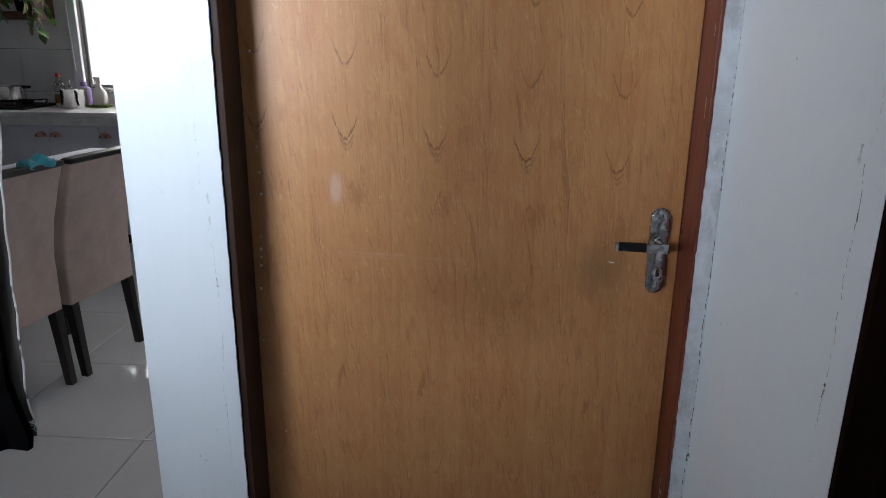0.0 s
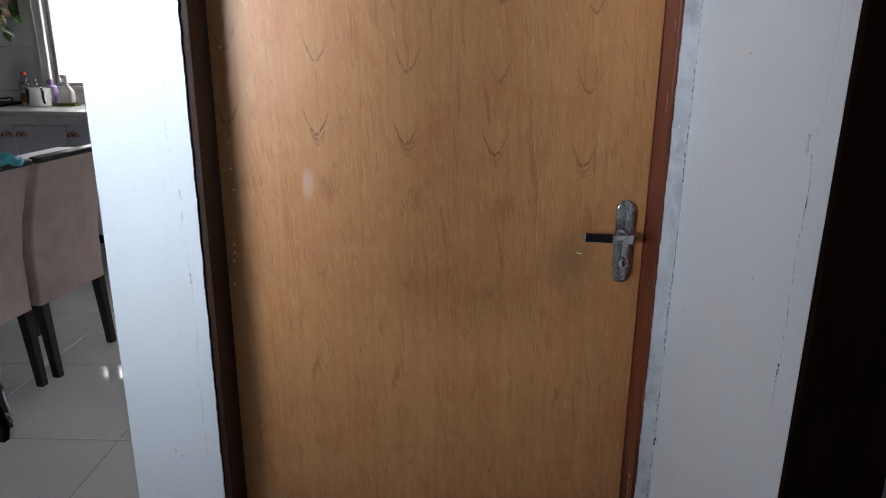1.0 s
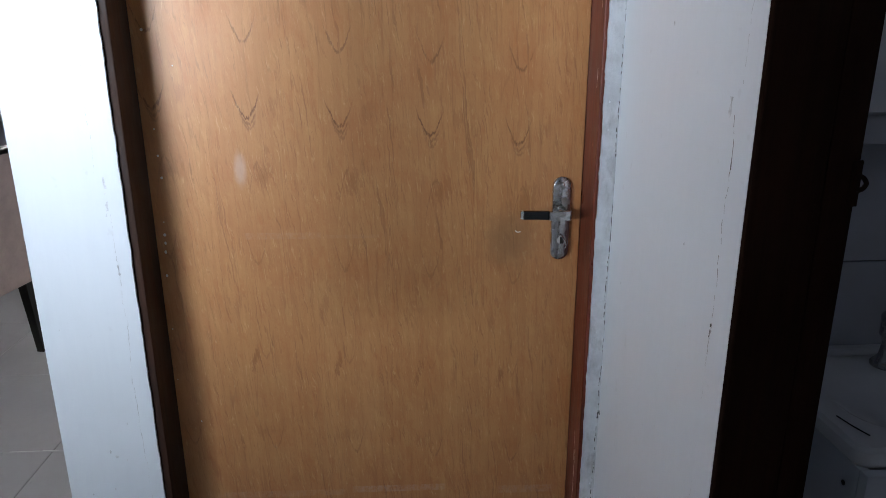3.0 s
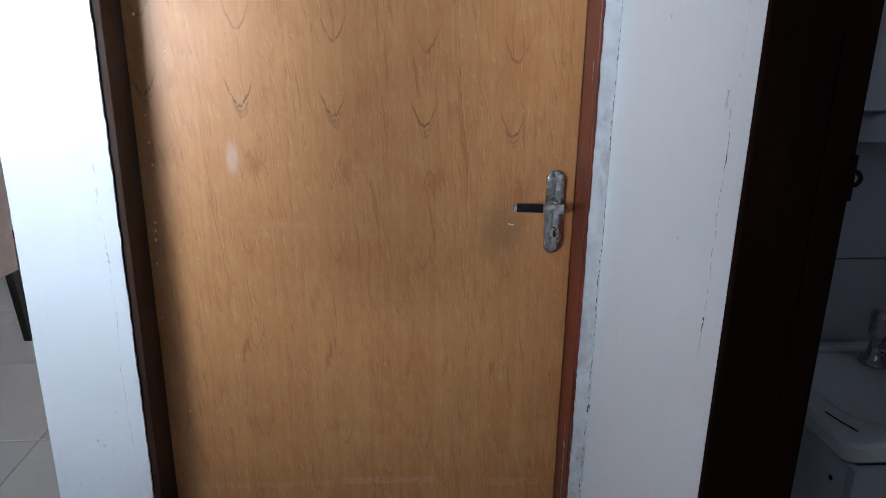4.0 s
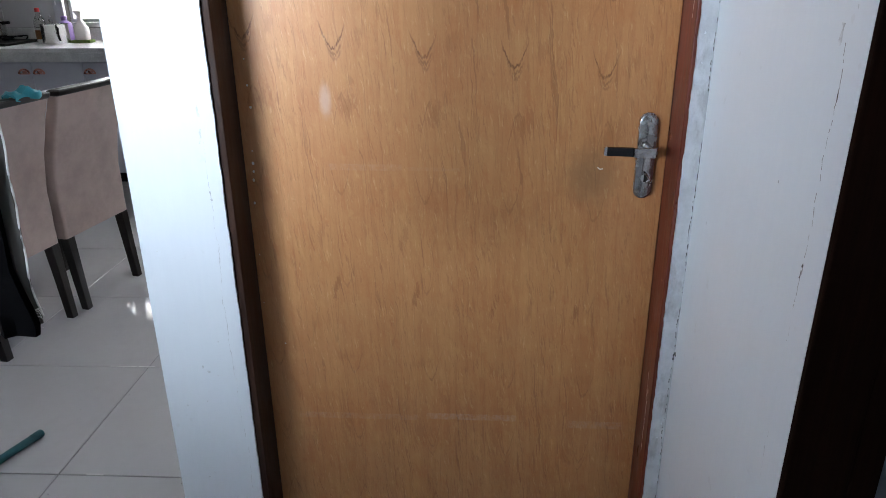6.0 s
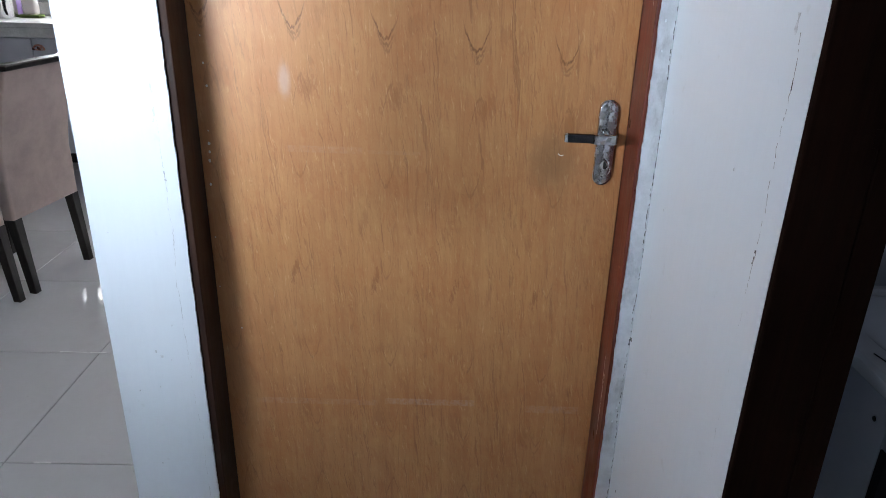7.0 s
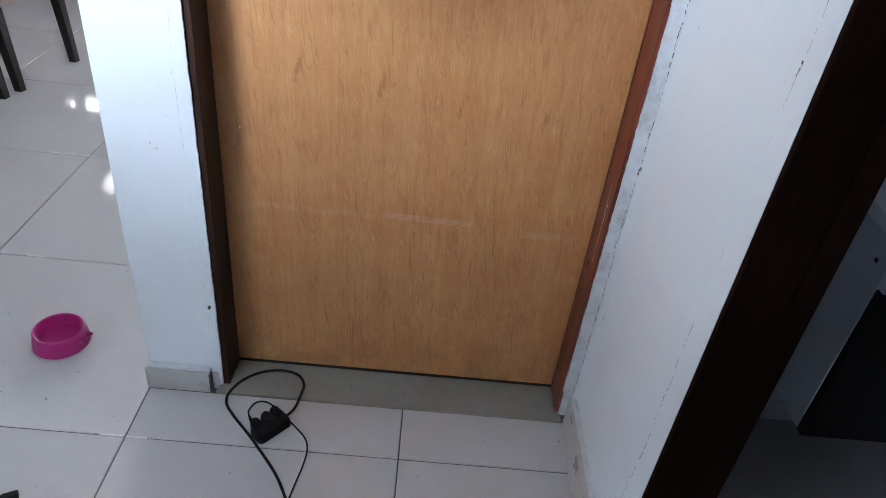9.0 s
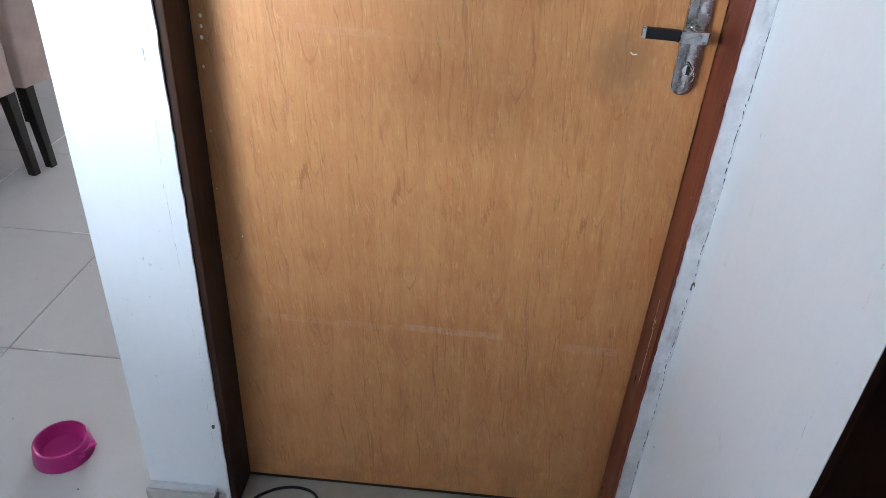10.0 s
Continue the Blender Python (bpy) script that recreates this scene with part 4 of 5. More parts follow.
part("bracket", box(-2.633, -2.613, FRONT - 0.045, FRONT - 0.002, 2.24, 2.27, bevel=0.002), ALU, rod)

shelf = empty("wall_shelf", pose(-3.208, FRONT, 1.545), label="reddish dark wooden wall shelf", category="shelf")
part("board", box(-0.50, 0.47, -0.27, -0.001, 0.0, 0.055, bevel=0.003), RED_WOOD, shelf)
part("upright", box(0.435, 0.4695, -0.26, -0.001, 0.0555, 0.36, bevel=0.003), RED_WOOD, shelf)
pot = empty("pothos_plant", pose(-2.858, FRONT - 0.15, 1.601), label="trailing green pothos in a dark pot on the shelf", category="plant")
part("pot", lathe([(0.0, 0.0), (0.055, 0.0), (0.075, 0.11), (0.080, 0.115), (0.070, 0.112), (0.066, 0.09), (0.0, 0.09)], 24), MATT_BLACK, pot, "dark plastic pot", True)


def add_leaf(bm, at, turn, size):
    """A heart-shaped leaf, cupped along its middle."""
    left, right, mid = [], [], []
    m = Matrix.Translation(at) @ turn
    for k in range(7):
        t = k / 6
        w = size * 0.42 * math.sin(math.pi * min(1, t * 0.92 + 0.10)) ** 0.7 * (1 - 0.35 * t)
        droop = -0.25 * size * t * t
        mid.append(bm.verts.new(m @ Vector((0, size * t, droop))))
        left.append(bm.verts.new(m @ Vector((-w, size * (t - 0.08 * (1 - t)), droop + w * 0.25))))
        right.append(bm.verts.new(m @ Vector((w, size * (t - 0.08 * (1 - t)), droop + w * 0.25))))
    for k in range(6):
        bm.faces.new((mid[k], left[k], left[k + 1], mid[k + 1]))
        bm.faces.new((mid[k], mid[k + 1], right[k + 1], right[k]))


vines = ([(0.02, -0.03, 0.10), (0.10, -0.11, 0.12), (0.16, -0.15, 0.02), (0.17, -0.155, -0.08), (0.19, -0.16, -0.16)],
         [(0.0, -0.03, 0.10), (0.08, -0.12, 0.12), (0.11, -0.16, 0.0), (0.12, -0.165, -0.12)],
         [(0.03, -0.02, 0.10), (0.14, -0.06, 0.14), (0.205, -0.09, 0.05), (0.22, -0.10, -0.05)],
         [(-0.02, -0.03, 0.10), (-0.06, -0.12, 0.12), (-0.08, -0.16, 0.03), (-0.09, -0.165, -0.03)])
for v in vines:
    line = smooth_line(v, 6)
    part("stem", add_tube(bmesh.new(), line, 0.002, 5), LEAF, pot)
    for k in range(2, len(line), 2):
        bm = bmesh.new()
        add_leaf(bm, line[k], Euler((rng.uniform(-1.6, -0.5), rng.uniform(-0.4, 0.4), rng.uniform(-2.6, 0.4))).to_matrix().to_4x4(), rng.uniform(0.05, 0.085))
        part("leaf", bm, PALE_LEAF if rng.random() < 0.3 else LEAF, pot)

trail = empty("window_vine", pose(-2.33, FRONT - 0.045, 0.0), label="thin trailing vine with small pale leaves hanging before the window", category="vine")
line = smooth_line([(-0.06, 0.0, 2.10), (-0.075, -0.006, 1.75), (-0.05, -0.004, 1.52), (-0.035, 0.0, 1.40), (0.0, -0.002, 1.33)], 6)
part("stem", add_tube(bmesh.new(), line, 0.0012, 5), PALE_LEAF, trail)
part("hook", box(-0.066, -0.054, -0.004, 0.044, 2.095, 2.103), ALU, trail)
for k, size, turn in ((8, 0.040, 0.9), (12, 0.045, -1.4), (16, 0.038, 2.2), (20, 0.045, -0.5), (23, 0.050, 1.2), (24, 0.042, -2.4)):
    bm = bmesh.new()
    add_leaf(bm, line[k], Euler((-1.2, 0.2, turn)).to_matrix().to_4x4(), size)
    part("leaf", bm, THIN_LEAF, trail)

# ---- dining table and chairs ----
TURN = 81.4
table_pose = pose(-1.78, 1.877, 0, 0, 0, TURN - 90)
table = empty("dining_table", table_pose, label="long dining table with a pale top", category="table")
part("tabletop", box(-0.33, 0.435, -0.95, 0.97, 0.752, 0.78, bevel=0.004), CABINET, table, "pale grey tabletop")
for x in (-0.27, 0.27):
    for y in (-0.86, 0.88):
        part("leg", box(x - 0.035, x + 0.035, y - 0.035, y + 0.035, 0.0, 0.7515, bevel=0.004), LEG_WOOD, table)


def dining_chair(m):
    """An upholstered chair; its back stands on the local x axis and it faces +y."""
    c = empty("dining_chair", m, label="high-backed dining chair in beige suede on dark wooden legs", category="chair", group="chairs at the dining table")
    w = 0.212
    bm = bmesh.new()
    rows = ((0.335, 0.000, 0.026), (0.40, 0.002, 0.030), (0.48, 0.004, 0.032), (0.56, 0.002, 0.032), (0.64, -0.008, 0.031), (0.72, -0.026, 0.030), (0.80, -0.050, 0.028), (0.88, -0.077, 0.026), (0.938, -0.098, 0.024))
    add_loft(bm, [rounded_ring(0, y + 0.03, w - 0.004 * (i % 2), t, 0.012, z) for i, (z, y, t) in enumerate(rows)])
    back = part("backrest", bm, SUEDE, c, "beige suede backrest", True)
    bm = bmesh.new()
    add_loft(bm, [rounded_ring(0, -0.098 + 0.03 - d, w + g, 0.028 + g, 0.008, z) for z, d, g in ((0.9385, 0.0, -0.002), (0.943, 0.002, 0.002), (0.958, 0.007, 0.002), (0.963, 0.009, -0.003))])
    part("top_rail", bm, LEG_WOOD, c, "dark wooden cap on the backrest", True)
    bm = bmesh.new()
    add_loft(bm, [rounded_ring(0, 0.065 + 0.19, w - g, 0.19 - g, 0.02, z) for z, g in ((0.34, 0.004), (0.36, 0.0), (0.44, 0.0), (0.465, 0.01), (0.472, 0.03))])
    part("seat", bm, SUEDE, c, "beige suede seat", True)
    for x in (-0.186, 0.186):
        for y, lean in ((0.026, -0.028), (0.40, 0.0)):
            bm = bmesh.new()
            add_loft(bm, [rounded_ring(x * f, y + lean * (1 - z / 0.335), s, s, 0.003, z, 2) for z, s, f in ((0.0, 0.0165, 1.0), (0.18, 0.019, 1.0), (0.3345, 0.022, 1.0))])
            part("leg", bm, LEG_WOOD, c)
    return c


chair = dining_chair(pose(-1.330, 1.176, 0, 0, 0, TURN))
copy_thing(chair, pose(-1.252, 1.627, 0, 0, 0, TURN))

cloth = bmesh.new()
rows = []
for i in range(13):
    t = i / 12
    h = 0.006 + 0.030 * math.sin(math.pi * (0.06 + 0.9 * t)) * (0.65 + 0.35 * math.sin(t * 13 + 0.6))
    w = 0.030 + 0.006 * math.sin(t * 9)
    rows.append([Vector((0.035 + 0.135 * t, 0.030 * math.sin(t * 7) * 0.3 + w * math.cos(a), max(0.0, math.sin(a)) * h + (-0.045 * max(0.0, -math.sin(a)) if abs(math.cos(a)) > 0.93 else 0.0) + 0.0035 * math.sin(6 * a + i))) for a in [2 * math.pi * k / 18 for k in range(18)]])
add_loft(cloth, rows)
cloth = tagged(part("folded_cloth", cloth, TEAL_CLOTH, None, "", True), "crumpled turquoise cloth laid over a chair back", "cloth")
cloth.matrix_world = pose(-1.330, 1.176, 0, 0, 0, TURN) @ pose(0.0, -0.077, 0.967)

# black cloth that hangs from the ceiling beside the passage
drop = empty("hanging_cloth", pose(-0.0095, -0.67, 0.006), label="black cloth strip with a frayed pale lining hanging from the ceiling", category="cloth")


def along(z, knots):
    """A value at a height, between rows of (height, value), highest first."""
    for (z1, a), (z0, b) in zip(knots, knots[1:]):
        if z >= z0:
            t = (z - z0) / (z1 - z0)
            return b + (a - b) * min(1.0, t)
    return knots[-1][1]


EDGE = ((2.6, 0.042), (1.345, 0.034), (1.28, 0.0245), (1.20, 0.0195), (1.15, 0.0175), (1.085, 0.0140), (1.065, 0.0145), (1.044, 0.0195), (1.021, 0.015))
DARK = ((2.6, 0.028), (1.30, 0.015), (1.21, 0.0085), (1.155, 0.0060), (1.10, 0.0045), (1.06, 0.0140), (1.044, 0.0185), (1.021, 0.014))
bm, rows = bmesh.new(), []
z = 2.612
while z > 1.0205:
    w = along(z, DARK)
    left = -0.11 if z > 1.058 else -0.023
    ring = [(left, -0.003), (left * 0.6, -0.009 + 0.002 * math.sin(z * 23)), (w * 0.3 - 0.01, -0.004), (w, -0.006 + 0.0015 * math.sin(z * 40)), (w + 0.001, 0.0), (w * 0.3 - 0.01, 0.004), (left * 0.6, 0.001 + 0.002 * math.sin(z * 23)), (left, 0.003)]
    rows.append([Vector((x, y, z)) for x, y in ring])
    z -= 0.012
add_loft(bm, rows)
part("cloth_body", bm, BLACK_CLOTH, drop, "black cloth", True)
bm, rows = bmesh.new(), []
z = 2.612
while z > 1.034:
    w, e = along(z, DARK) - 0.006, along(z, EDGE) - 0.001 + 0.0008 * math.sin(z * 95)
    fold = 0.0018 * math.sin(z * 33)
    rows.append([Vector((x, y, z)) for x, y in ((w, 0.006), ((w + e) / 2, 0.0045 + fold), (e, 0.006), (e + 0.0004, 0.0075), ((w + e) / 2, 0.0075 + fold), (w, 0.0085))])
    z -= 0.009
add_loft(bm, rows)
part("lining", bm, LINING, drop, "creased grey lining", True)
line = [Vector((along(z, EDGE) + 0.0007 * math.sin(z * 120), 0.0065, z)) for z in [2.61 - 0.0105 * k for k in range(150)]]
part("piping", add_tube(bmesh.new(), line, 0.0010, 6), WHITE_DROP, drop, "white seam along the edge", True)
for k in range(7):
    x, z = 0.0165 + rng.uniform(-0.003, 0.001), 1.046 + rng.uniform(-0.012, 0.012)
    part("loose_thread", tube([(x - 0.003, 0.003, z), (x + rng.uniform(0.001, 0.003), 0.004, z + rng.uniform(-0.003, 0.003)), (x + rng.uniform(0.002, 0.006), 0.004, z + rng.uniform(-0.005, 0.003))], 0.0004, 4, 3), WHITE_DROP, drop)
part("ceiling_hook", box(-0.06, 0.02, -0.010, 0.012, 2.6065, 2.6135, bevel=0.001), STEEL, drop)

# ---- on the floor ----
bowl = bmesh.new()
add_lathe(bowl, [(0.0, 0.003), (0.060, 0.003), (0.074, 0.0), (0.0765, 0.003), (0.0755, 0.012), (0.0690, 0.046), (0.0675, 0.0495), (0.0645, 0.0510), (0.0610, 0.0495), (0.0595, 0.046), (0.0560, 0.018), (0.0525, 0.013), (0.0, 0.0125)], 44)
bowl_ob = empty("pet_bowl", pose(-0.443, 0.016, 0.0, 0, 0, -8), label="magenta plastic pet bowl with cat-ear tabs on the tile floor", category="pet bowl")
bmesh.ops.scale(bowl, vec=(0.87, 0.87, 0.9), verts=bowl.verts)
part("bowl", bowl, PINK, bowl_ob, "", True)
for dy in (-0.016, 0.016):
    bm = bmesh.new()
    rings = []
    for t in (0.0, 0.35, 0.7, 1.0):
        half = 0.0075 * (1 - t) + 0.0012
        rings.append([Vector((0.056 + 0.019 * t, dy * (1 + 0.25 * t) + sy * half, 0.023 + 0.006 * t + sz * 0.006 * (1 - 0.6 * t))) for sy, sz in ((1, 1), (-1, 1), (-1, -1), (1, -1))])
    add_loft(bm, rings)
    part("ear_tab", bm, PINK, bowl_ob, "pointed ear tab")
bm = bmesh.new()
add_box(bm, 0.050, 0.0645, -0.022, 0.022, 0.018, 0.029, bevel=0.003)
part("grip", bm, PINK, bowl_ob)

adapter = empty("power_adapter", pose(0.129, -0.206, 0.0, 0, 0, 49), label="black plug-in power adapter with a coiled cable lying on the floor", category="power adapter")
bm = bmesh.new()
add_loft(bm, [rounded_ring(0, 0, a, b, 0.011, z) for z, a, b in ((0.0005, 0.040, 0.0195), (0.003, 0.0435, 0.0225), (0.018, 0.0435, 0.0225), (0.026, 0.0405, 0.0195), (0.028, 0.035, 0.015))])
part("case", bm, MATT_BLACK, adapter, "", True)
for x in (-0.024, 0.004, 0.028):
    bm = bmesh.new()
    add_loft(bm, [rounded_ring(x, 0.016, a, 0.015, 0.0065, z) for z, a in ((0.010, 0.0115), (0.026, 0.0115), (0.031, 0.0095), (0.033, 0.0068))])
    part("plug", bm, MATT_BLACK, adapter, "", True)
part("strain_relief", tube([(-0.028, 0.026, 0.024), (-0.031, 0.030, 0.036), (-0.032, 0.032, 0.043)], [0.0045] * 9 + [0.003] * 8, 8, 8), RUBBER, adapter)
part("cable_loop", tube([(-0.032, 0.032, 0.040), (-0.029, 0.038, 0.055), (-0.006, 0.042, 0.062), (0.018, 0.036, 0.050), (0.036, 0.020, 0.026)], 0.0021, 7, 7), RUBBER, adapter)
C = 0.0034
thick = tube([(0.198, -0.395, C), (0.160, -0.330, C), (0.090, -0.245, C), (0.030, -0.180, C), (0.004, -0.142, C), (0.006, -0.108, C + 0.003), (0.030, -0.068, 0.0075), (0.068, -0.040, 0.0075), (0.112, -0.030, 0.0075),
              (0.152, -0.040, 0.0075), (0.173, -0.070, 0.0078), (0.172, -0.104, C + 0.004), (0.165, -0.146, C + 0.002), (0.152, -0.178, 0.012)], 0.0034, 8, 8)
cable = tagged(part("power_cable", thick, RUBBER, None, "", True), "thick black cable looped over the tiles and the door sill", "cable")
cable.location = (0.005, 0.006, 0)
thin = tube([(0.152, -0.181, 0.010), (0.178, -0.200, 0.0024), (0.204, -0.228, 0.0022), (0.215, -0.258, 0.0022), (0.214, -0.300, 0.0022), (0.206, -0.352, 0.0022), (0.199, -0.398, 0.0022)], 0.0021, 7, 8)
tagged(part("thin_cable", thin, RUBBER, None, "", True), "thin black cable bent in an arc on the tiles", "cable").location = (0.005, 0.006, 0)
tail = tube([(0.199, -0.398, 0.0030), (0.23, -0.46, 0.0030), (0.20, -0.56, 0.0030), (0.05, -0.60, 0.0030), (-0.08, -0.53, 0.0030), (-0.17, -0.470, 0.0030), (-0.215, -0.458, 0.0030), (-0.26, -0.472, 0.0030), (-0.32, -0.54, 0.0030)], 0.0028, 7, 8)
part("cable_tail", tail, RUBBER, cable, "", True)

stick = empty("black_rod", pose(-0.322, -0.432, 0.0), label="black plastic rod lying on the tiles", category="rod")
part("shaft", tube([(0.0, 0.0, 0.016), (-0.09, -0.042, 0.0125), (-0.30, -0.14, 0.010)], 0.0085, 10, 4), RUBBER, stick, "", True)
part("end_cap", tube([(0.004, 0.002, 0.0165), (-0.012, -0.0055, 0.0158), (-0.02, -0.009, 0.0155)], 0.0092, 10, 3), MATT_BLACK, stick, "", True)
broom = empty("broom_handle", pose(-0.943, 0.511, 0.0), label="teal plastic broom handle lying on the floor", category="broom handle")
part("shaft", tube([(0.0, 0.0, 0.0135), (-0.06, -0.17, 0.0135), (-0.33, -0.95, 0.0135)], 0.0125, 12, 5), TEAL, broom, "", True)
part("end_cap", tube([(0.006, 0.017, 0.0135), (0.004, 0.010, 0.0137), (-0.006, -0.018, 0.0138)], [0.008, 0.011, 0.0128, 0.0134, 0.0136, 0.0136, 0.0136], 12, 3), TEAL, broom, "rounded teal end")

crumbs = bmesh.new()
places = [(0.07, -0.33), (0.31, -0.20), (0.62, -0.185), (-0.30, -0.40), (0.47, -0.30), (-0.62, 0.10), (-0.36, -0.08), (-0.50, -0.16), (-0.12, -0.34), (0.55, -0.42), (0.72, -0.23), (-0.40, 0.32), (0.42, -0.06), (0.29, -0.05), (0.65, -0.03), (0.50, -0.075)]
for x, y in places + [(rng.uniform(-1.1, 0.8), rng.uniform(-0.7, 0.9)) for _ in range(46)]:
    if x > STUB_X0 - 0.01 and y > -0.11 and (x < 0.01 or x > 0.79 or y > -0.02):
        continue
    s = rng.uniform(0.0005, 0.0015)
    z = 0.0035 if y > -0.10 and x > 0.0 else 0.0
    add_box(crumbs, x - s, x + s * rng.uniform(0.4, 1.6), y - s, y + s * rng.uniform(0.4, 1.4), z, z + s)
tagged(part("floor_crumbs", crumbs, CRACK), "scattered crumbs and dirt specks on the tiles", "crumbs", kind="stuff")
flakes = bmesh.new()
for x, y, w in ((-0.235, -0.256, 0.05), (-0.178, -0.256, 0.045), (-0.93, 0.957, 0.10), (-0.82, 0.957, 0.06), (-0.30, 0.351, 0.07), (-0.70, 0.351, 0.05)):
    add_box(flakes, x, x + w, y - 0.0017, y + 0.0017, -0.0034, 0.0006)
tagged(part("pale_grout_repairs", flakes, WHITE_DROP), "short white strips of fresh grout in the joints", "grout", kind="stuff")

# ---- bathroom ----
VX0, VX1, VY0, VY1, VZ0, VZ1 = 1.147, 1.66, -0.384, BATH_BACK - 0.001, 0.345, 0.748
vanity = empty("vanity_unit", pose(VX0, VY0, 0), label="small white wall-hung vanity with a dark front", category="vanity")
part("side_panel", box(0.0, 0.016, 0.0, VY1 - VY0, VZ0, VZ1, bevel=0.001), LACQUER, vanity, "white side panel")
part("side_panel", box(VX1 - VX0 - 0.016, VX1 - VX0, 0.0, VY1 - VY0, VZ0, VZ1, bevel=0.001), LACQUER, vanity, "white side panel")
part("base_panel", box(0.0165, VX1 - VX0 - 0.0165, 0.02, VY1 - VY0, VZ0, VZ0 + 0.016), LACQUER, vanity)
part("fascia", box(0.0005, VX1 - VX0 - 0.0005, -0.018, -0.0005, VZ1 - 0.075, VZ1, bevel=0.001), LACQUER, vanity)
for a, b in ((0.0005, 0.254), (0.258, VX1 - VX0 - 0.0005)):
    part("vanity_door", box(a, b, -0.018, -0.0005, VZ0 - 0.001, VZ1 - 0.078, bevel=0.001), MATT_BLACK, vanity, "black door")
hole = part("screw_hole", lathe([(0.0, 0.0), (0.0045, 0.0), (0.0045, 0.0008), (0.0, 0.0008)], 12), BLACK_GAP, vanity)
hole.matrix_basis = pose(-0.0002, 0.030, 0.705, 0, -90, 0)

basin = empty("washbasin", pose((VX0 + VX1) / 2, (VY0 + VY1) / 2, VZ1 + 0.0005), label="white ceramic washbasin set on the vanity", category="washbasin")
bm = bmesh.new()
hx, hy = (VX1 - VX0) / 2 + 0.004, (VY1 - VY0) / 2
add_loft(bm, [rounded_ring(0, cy, a, b, r, z, 6) for a, b, r, cy, z in (
    (hx - 0.004, hy - 0.004, 0.02, 0, 0.0), (hx, hy - 0.001, 0.024, 0, 0.006), (hx, hy - 0.001, 0.024, 0, 0.026), (hx - 0.006, hy - 0.007, 0.022, 0, 0.033),
    (hx - 0.050, hy - 0.070, 0.08, -0.022, 0.031), (hx - 0.060, hy - 0.080, 0.082, -0.022, 0.024), (hx - 0.085, hy - 0.100, 0.062, -0.022, 0.012), (hx - 0.13, hy - 0.125, 0.035, -0.022, 0.006))])
part("bowl", bm, CERAMIC, basin, "", True)
part("rear_ledge", box(-hx + 0.002, hx - 0.002, hy - 0.028, hy - 0.001, 0.0325, 0.048, bevel=0.006), CERAMIC, basin)
tap = empty("basin_tap", pose(1.375, -0.110, VZ1 + 0.0335), label="dull chrome pillar tap on the washbasin", category="tap")
part("tap_body", lathe([(0.0, 0.0), (0.030, 0.0), (0.030, 0.004), (0.018, 0.020), (0.015, 0.045), (0.017, 0.055), (0.022, 0.062), (0.024, 0.098), (0.021, 0.104), (0.0, 0.106)], 26), CHROME, tap, "", True)
part("spout", tube([(0.0, -0.012, 0.036), (0.012, -0.050, 0.040), (0.025, -0.085, 0.030), (0.028, -0.094, 0.014)], [0.012] * 8 + [0.010] * 11, 10, 6), CHROME, tap, "", True)
tagged(part("hair_pin", tube([(1.166, -0.285, VZ1 + 0.0352), (1.173, -0.318, VZ1 + 0.0352), (1.182, -0.346, VZ1 + 0.0352)], 0.0012, 6, 5), MATT_BLACK), "thin dark hair pin on the basin rim", "hair pin")
mirror = empty("bathroom_wall_cabinet", pose(1.48, BATH_BACK, 1.257), label="pale bathroom wall cabinet over a white ledge", category="wall cabinet")
part("cabinet_body", box(-0.40, 0.26, -0.09, -0.001, 0.0, 0.58, bevel=0.003), LACQUER, mirror)
part("cabinet_door", box(-0.395, 0.255, -0.0945, -0.0905, 0.004, 0.575, bevel=0.001), CERAMIC, mirror, "pale glossy cabinet door")
part("ledge", box(-0.40, 0.26, -0.075, -0.001, -0.052, -0.0005, bevel=0.004), LACQUER, mirror, "white ledge")

# ---- tiles, laid last ----


def tile_mesh(w, d, thick, material, bevel=0.0014):
    bm = bmesh.new()
    hw, hd = w / 2, d / 2
    low = [bm.verts.new((sx * hw, sy * hd, -thick)) for sx, sy in ((-1, -1), (1, -1), (1, 1), (-1, 1))]
    mid = [bm.verts.new((sx * hw, sy * hd, -bevel)) for sx, sy in ((-1, -1), (1, -1), (1, 1), (-1, 1))]
    top = [bm.verts.new((sx * (hw - bevel), sy * (hd - bevel), 0)) for sx, sy in ((-1, -1), (1, -1), (1, 1), (-1, 1))]
    for a, b in ((low, mid), (mid, top)):
        for k in range(4):
            bm.faces.new((a[k], a[(k + 1) % 4], b[(k + 1) % 4], b[k]))
    bm.faces.new(top)
    return mesh_of(bm, "tile", material)


PITCH, X0, Y0, JOINT = 0.604, -0.180, -0.256, 0.0032
kept = {}


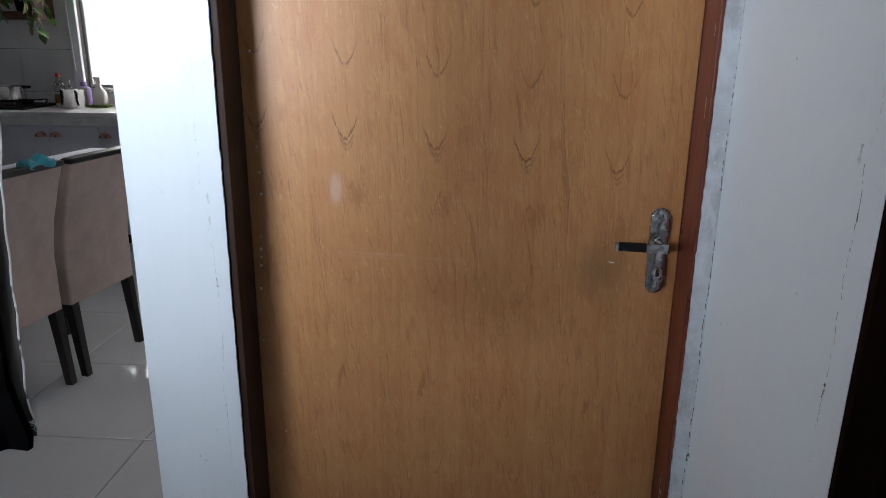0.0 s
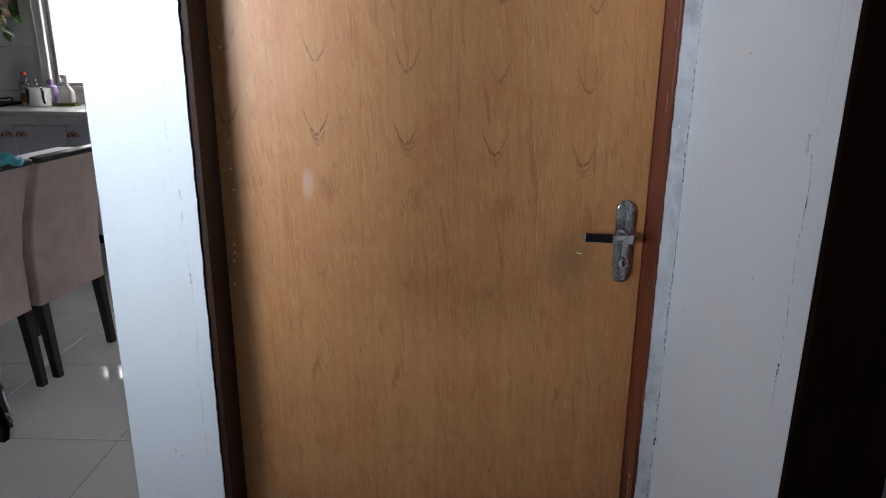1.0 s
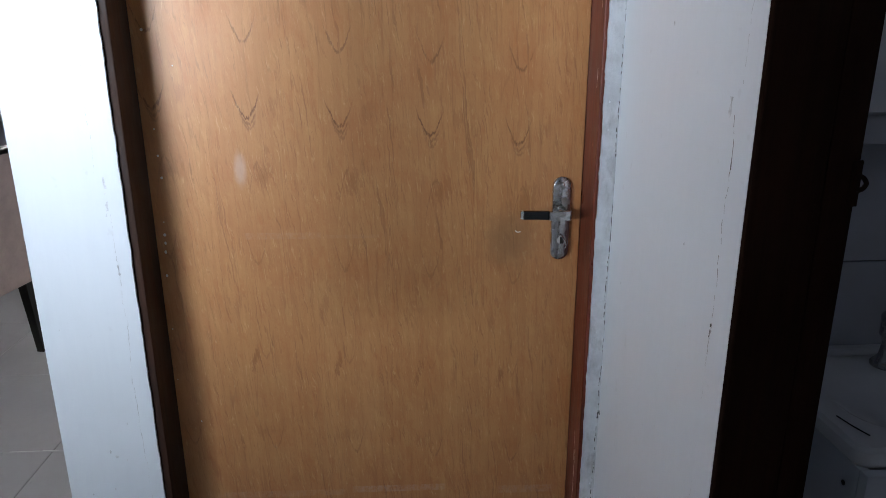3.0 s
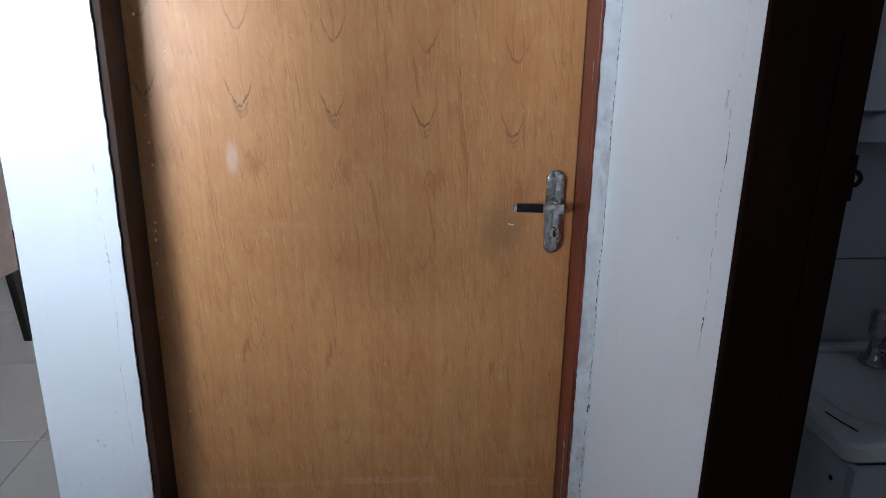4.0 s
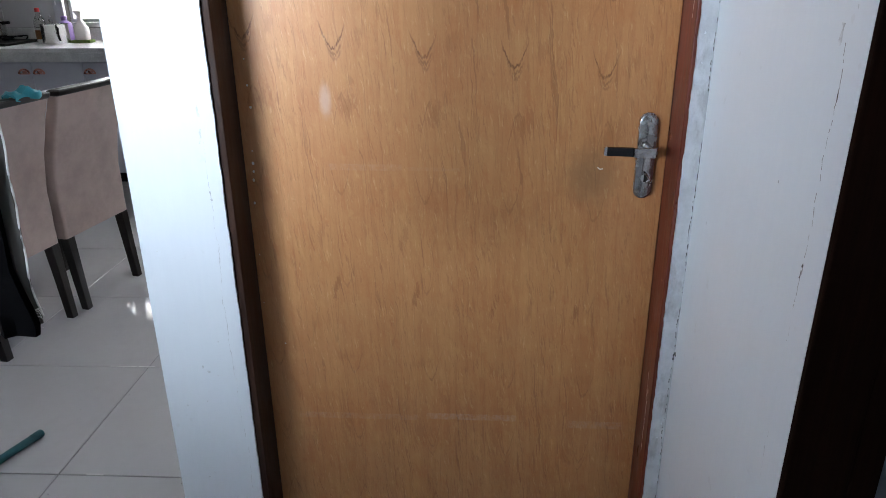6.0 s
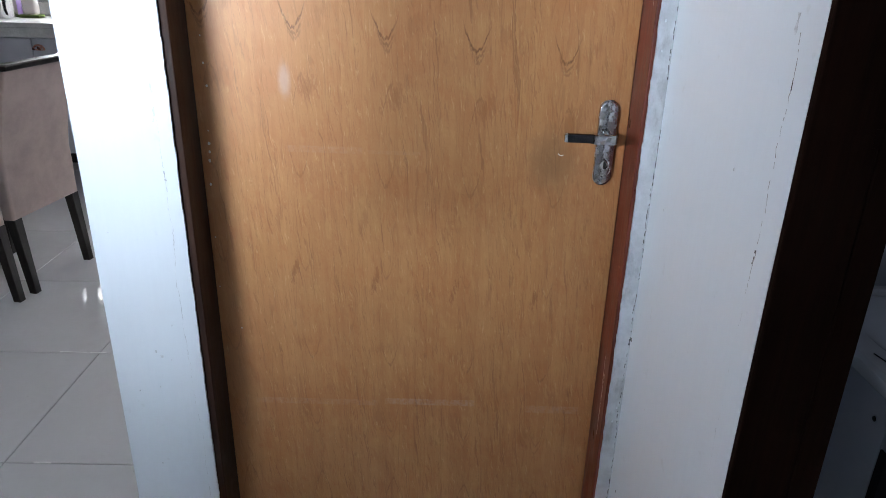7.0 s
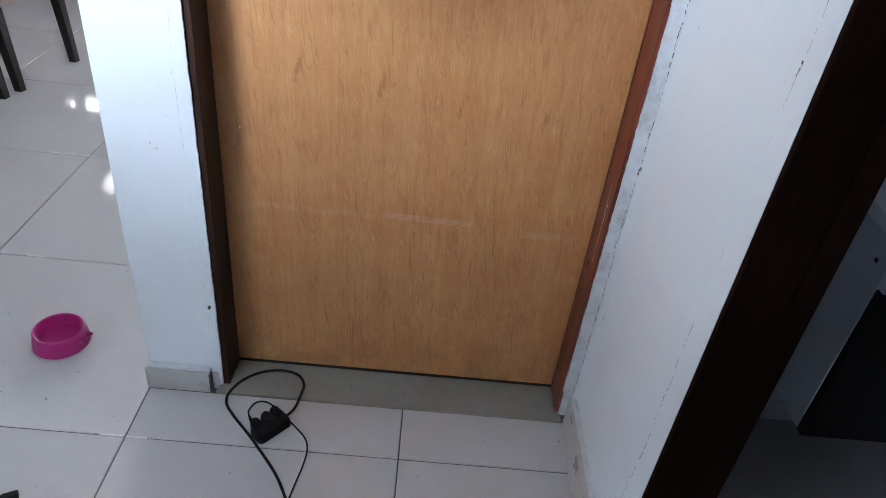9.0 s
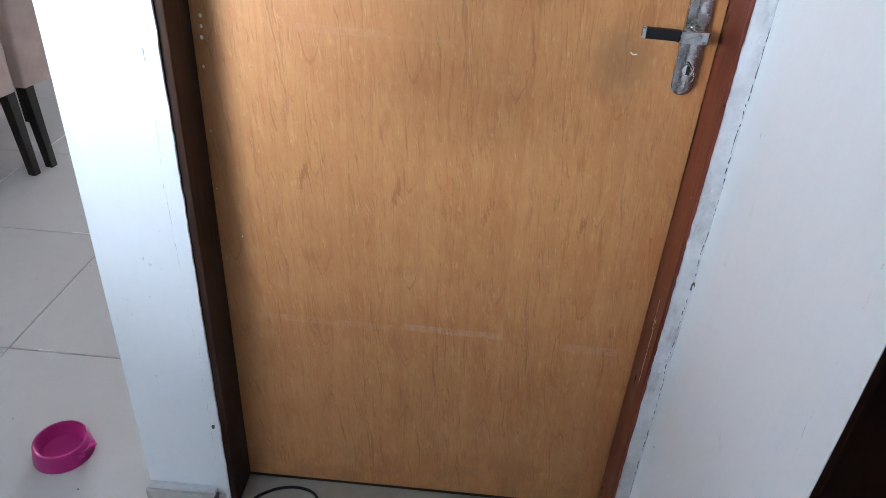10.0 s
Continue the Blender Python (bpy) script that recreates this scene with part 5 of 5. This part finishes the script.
def lay(parent, x0, x1, y0, y1):
    key = (round(x1 - x0, 3), round(y1 - y0, 3))
    if min(key) < 0.02:
        return
    if key not in kept:
        kept[key] = tile_mesh(key[0] - JOINT, key[1] - JOINT, 0.008, TILE)
    ob = new("tile", kept[key])
    ob.parent = parent
    ob.location = ((x0 + x1) / 2, (y0 + y1) / 2, rng.uniform(-0.0003, 0.0))
    ob.rotation_euler = (rng.uniform(-0.0006, 0.0006), rng.uniform(-0.0006, 0.0006), 0)


for i in range(-7, 2):
    for j in range(-5, 8):
        x0, x1, y0, y1 = X0 + i * PITCH, X0 + (i + 1) * PITCH, Y0 + j * PITCH, Y0 + (j + 1) * PITCH
        x0, x1, y0, y1 = max(x0, LEFT), min(x1, RIGHT), max(y0, BACK), min(y1, FRONT)
        if i >= 0:
            y1 = min(y1, -0.108)
        if x1 > x0 and y1 > y0:
            lay(floor, x0, x1, y0, y1)


def wall_tiles(parent, y, x0, x1, z0, z1, w, h, ox, oz, material, skip=None):
    """Upright tiles, their faces towards -y."""
    cells = {}
    for i in range(math.floor((x0 - ox) / w), math.ceil((x1 - ox) / w)):
        for j in range(math.floor((z0 - oz) / h), math.ceil((z1 - oz) / h)):
            a, b, c, d = max(x0, ox + i * w), min(x1, ox + (i + 1) * w), max(z0, oz + j * h), min(z1, oz + (j + 1) * h)
            parts = [(a, b, c, d)]
            if skip and a < skip[1] and b > skip[0] and c < skip[3] and d > skip[2]:
                parts = [(a, min(b, skip[0]), c, d), (max(a, skip[1]), b, c, d), (max(a, skip[0]), min(b, skip[1]), c, min(d, skip[2])), (max(a, skip[0]), min(b, skip[1]), max(c, skip[3]), d)]
            for a, b, c, d in parts:
                if b - a < 0.012 or d - c < 0.012:
                    continue
                key = (round(b - a, 3), round(d - c, 3))
                if key not in cells:
                    cells[key] = tile_mesh(key[0] - 0.003, key[1] - 0.003, 0.007, material)
                ob = new("tile", cells[key])
                ob.parent = parent
                ob.matrix_basis = pose((a + b) / 2, y, (c + d) / 2, 90, 0, 0)


wall_tiles(kitchen_wall, FRONT + 0.0005, LEFT, STUB_X0 - 0.002, CT + 0.09, 2.60, 0.58, 0.405, -3.048, 1.343, WALL_TILE, (KX0, KX1, KZ0, KZ1))
wall_tiles(bath_back, BATH_BACK, BATH_X0 + 0.001, BATH_X1 - 0.001, 0.0, 2.60, 0.33, 0.45, 1.30, 0.968, BATH_TILE)
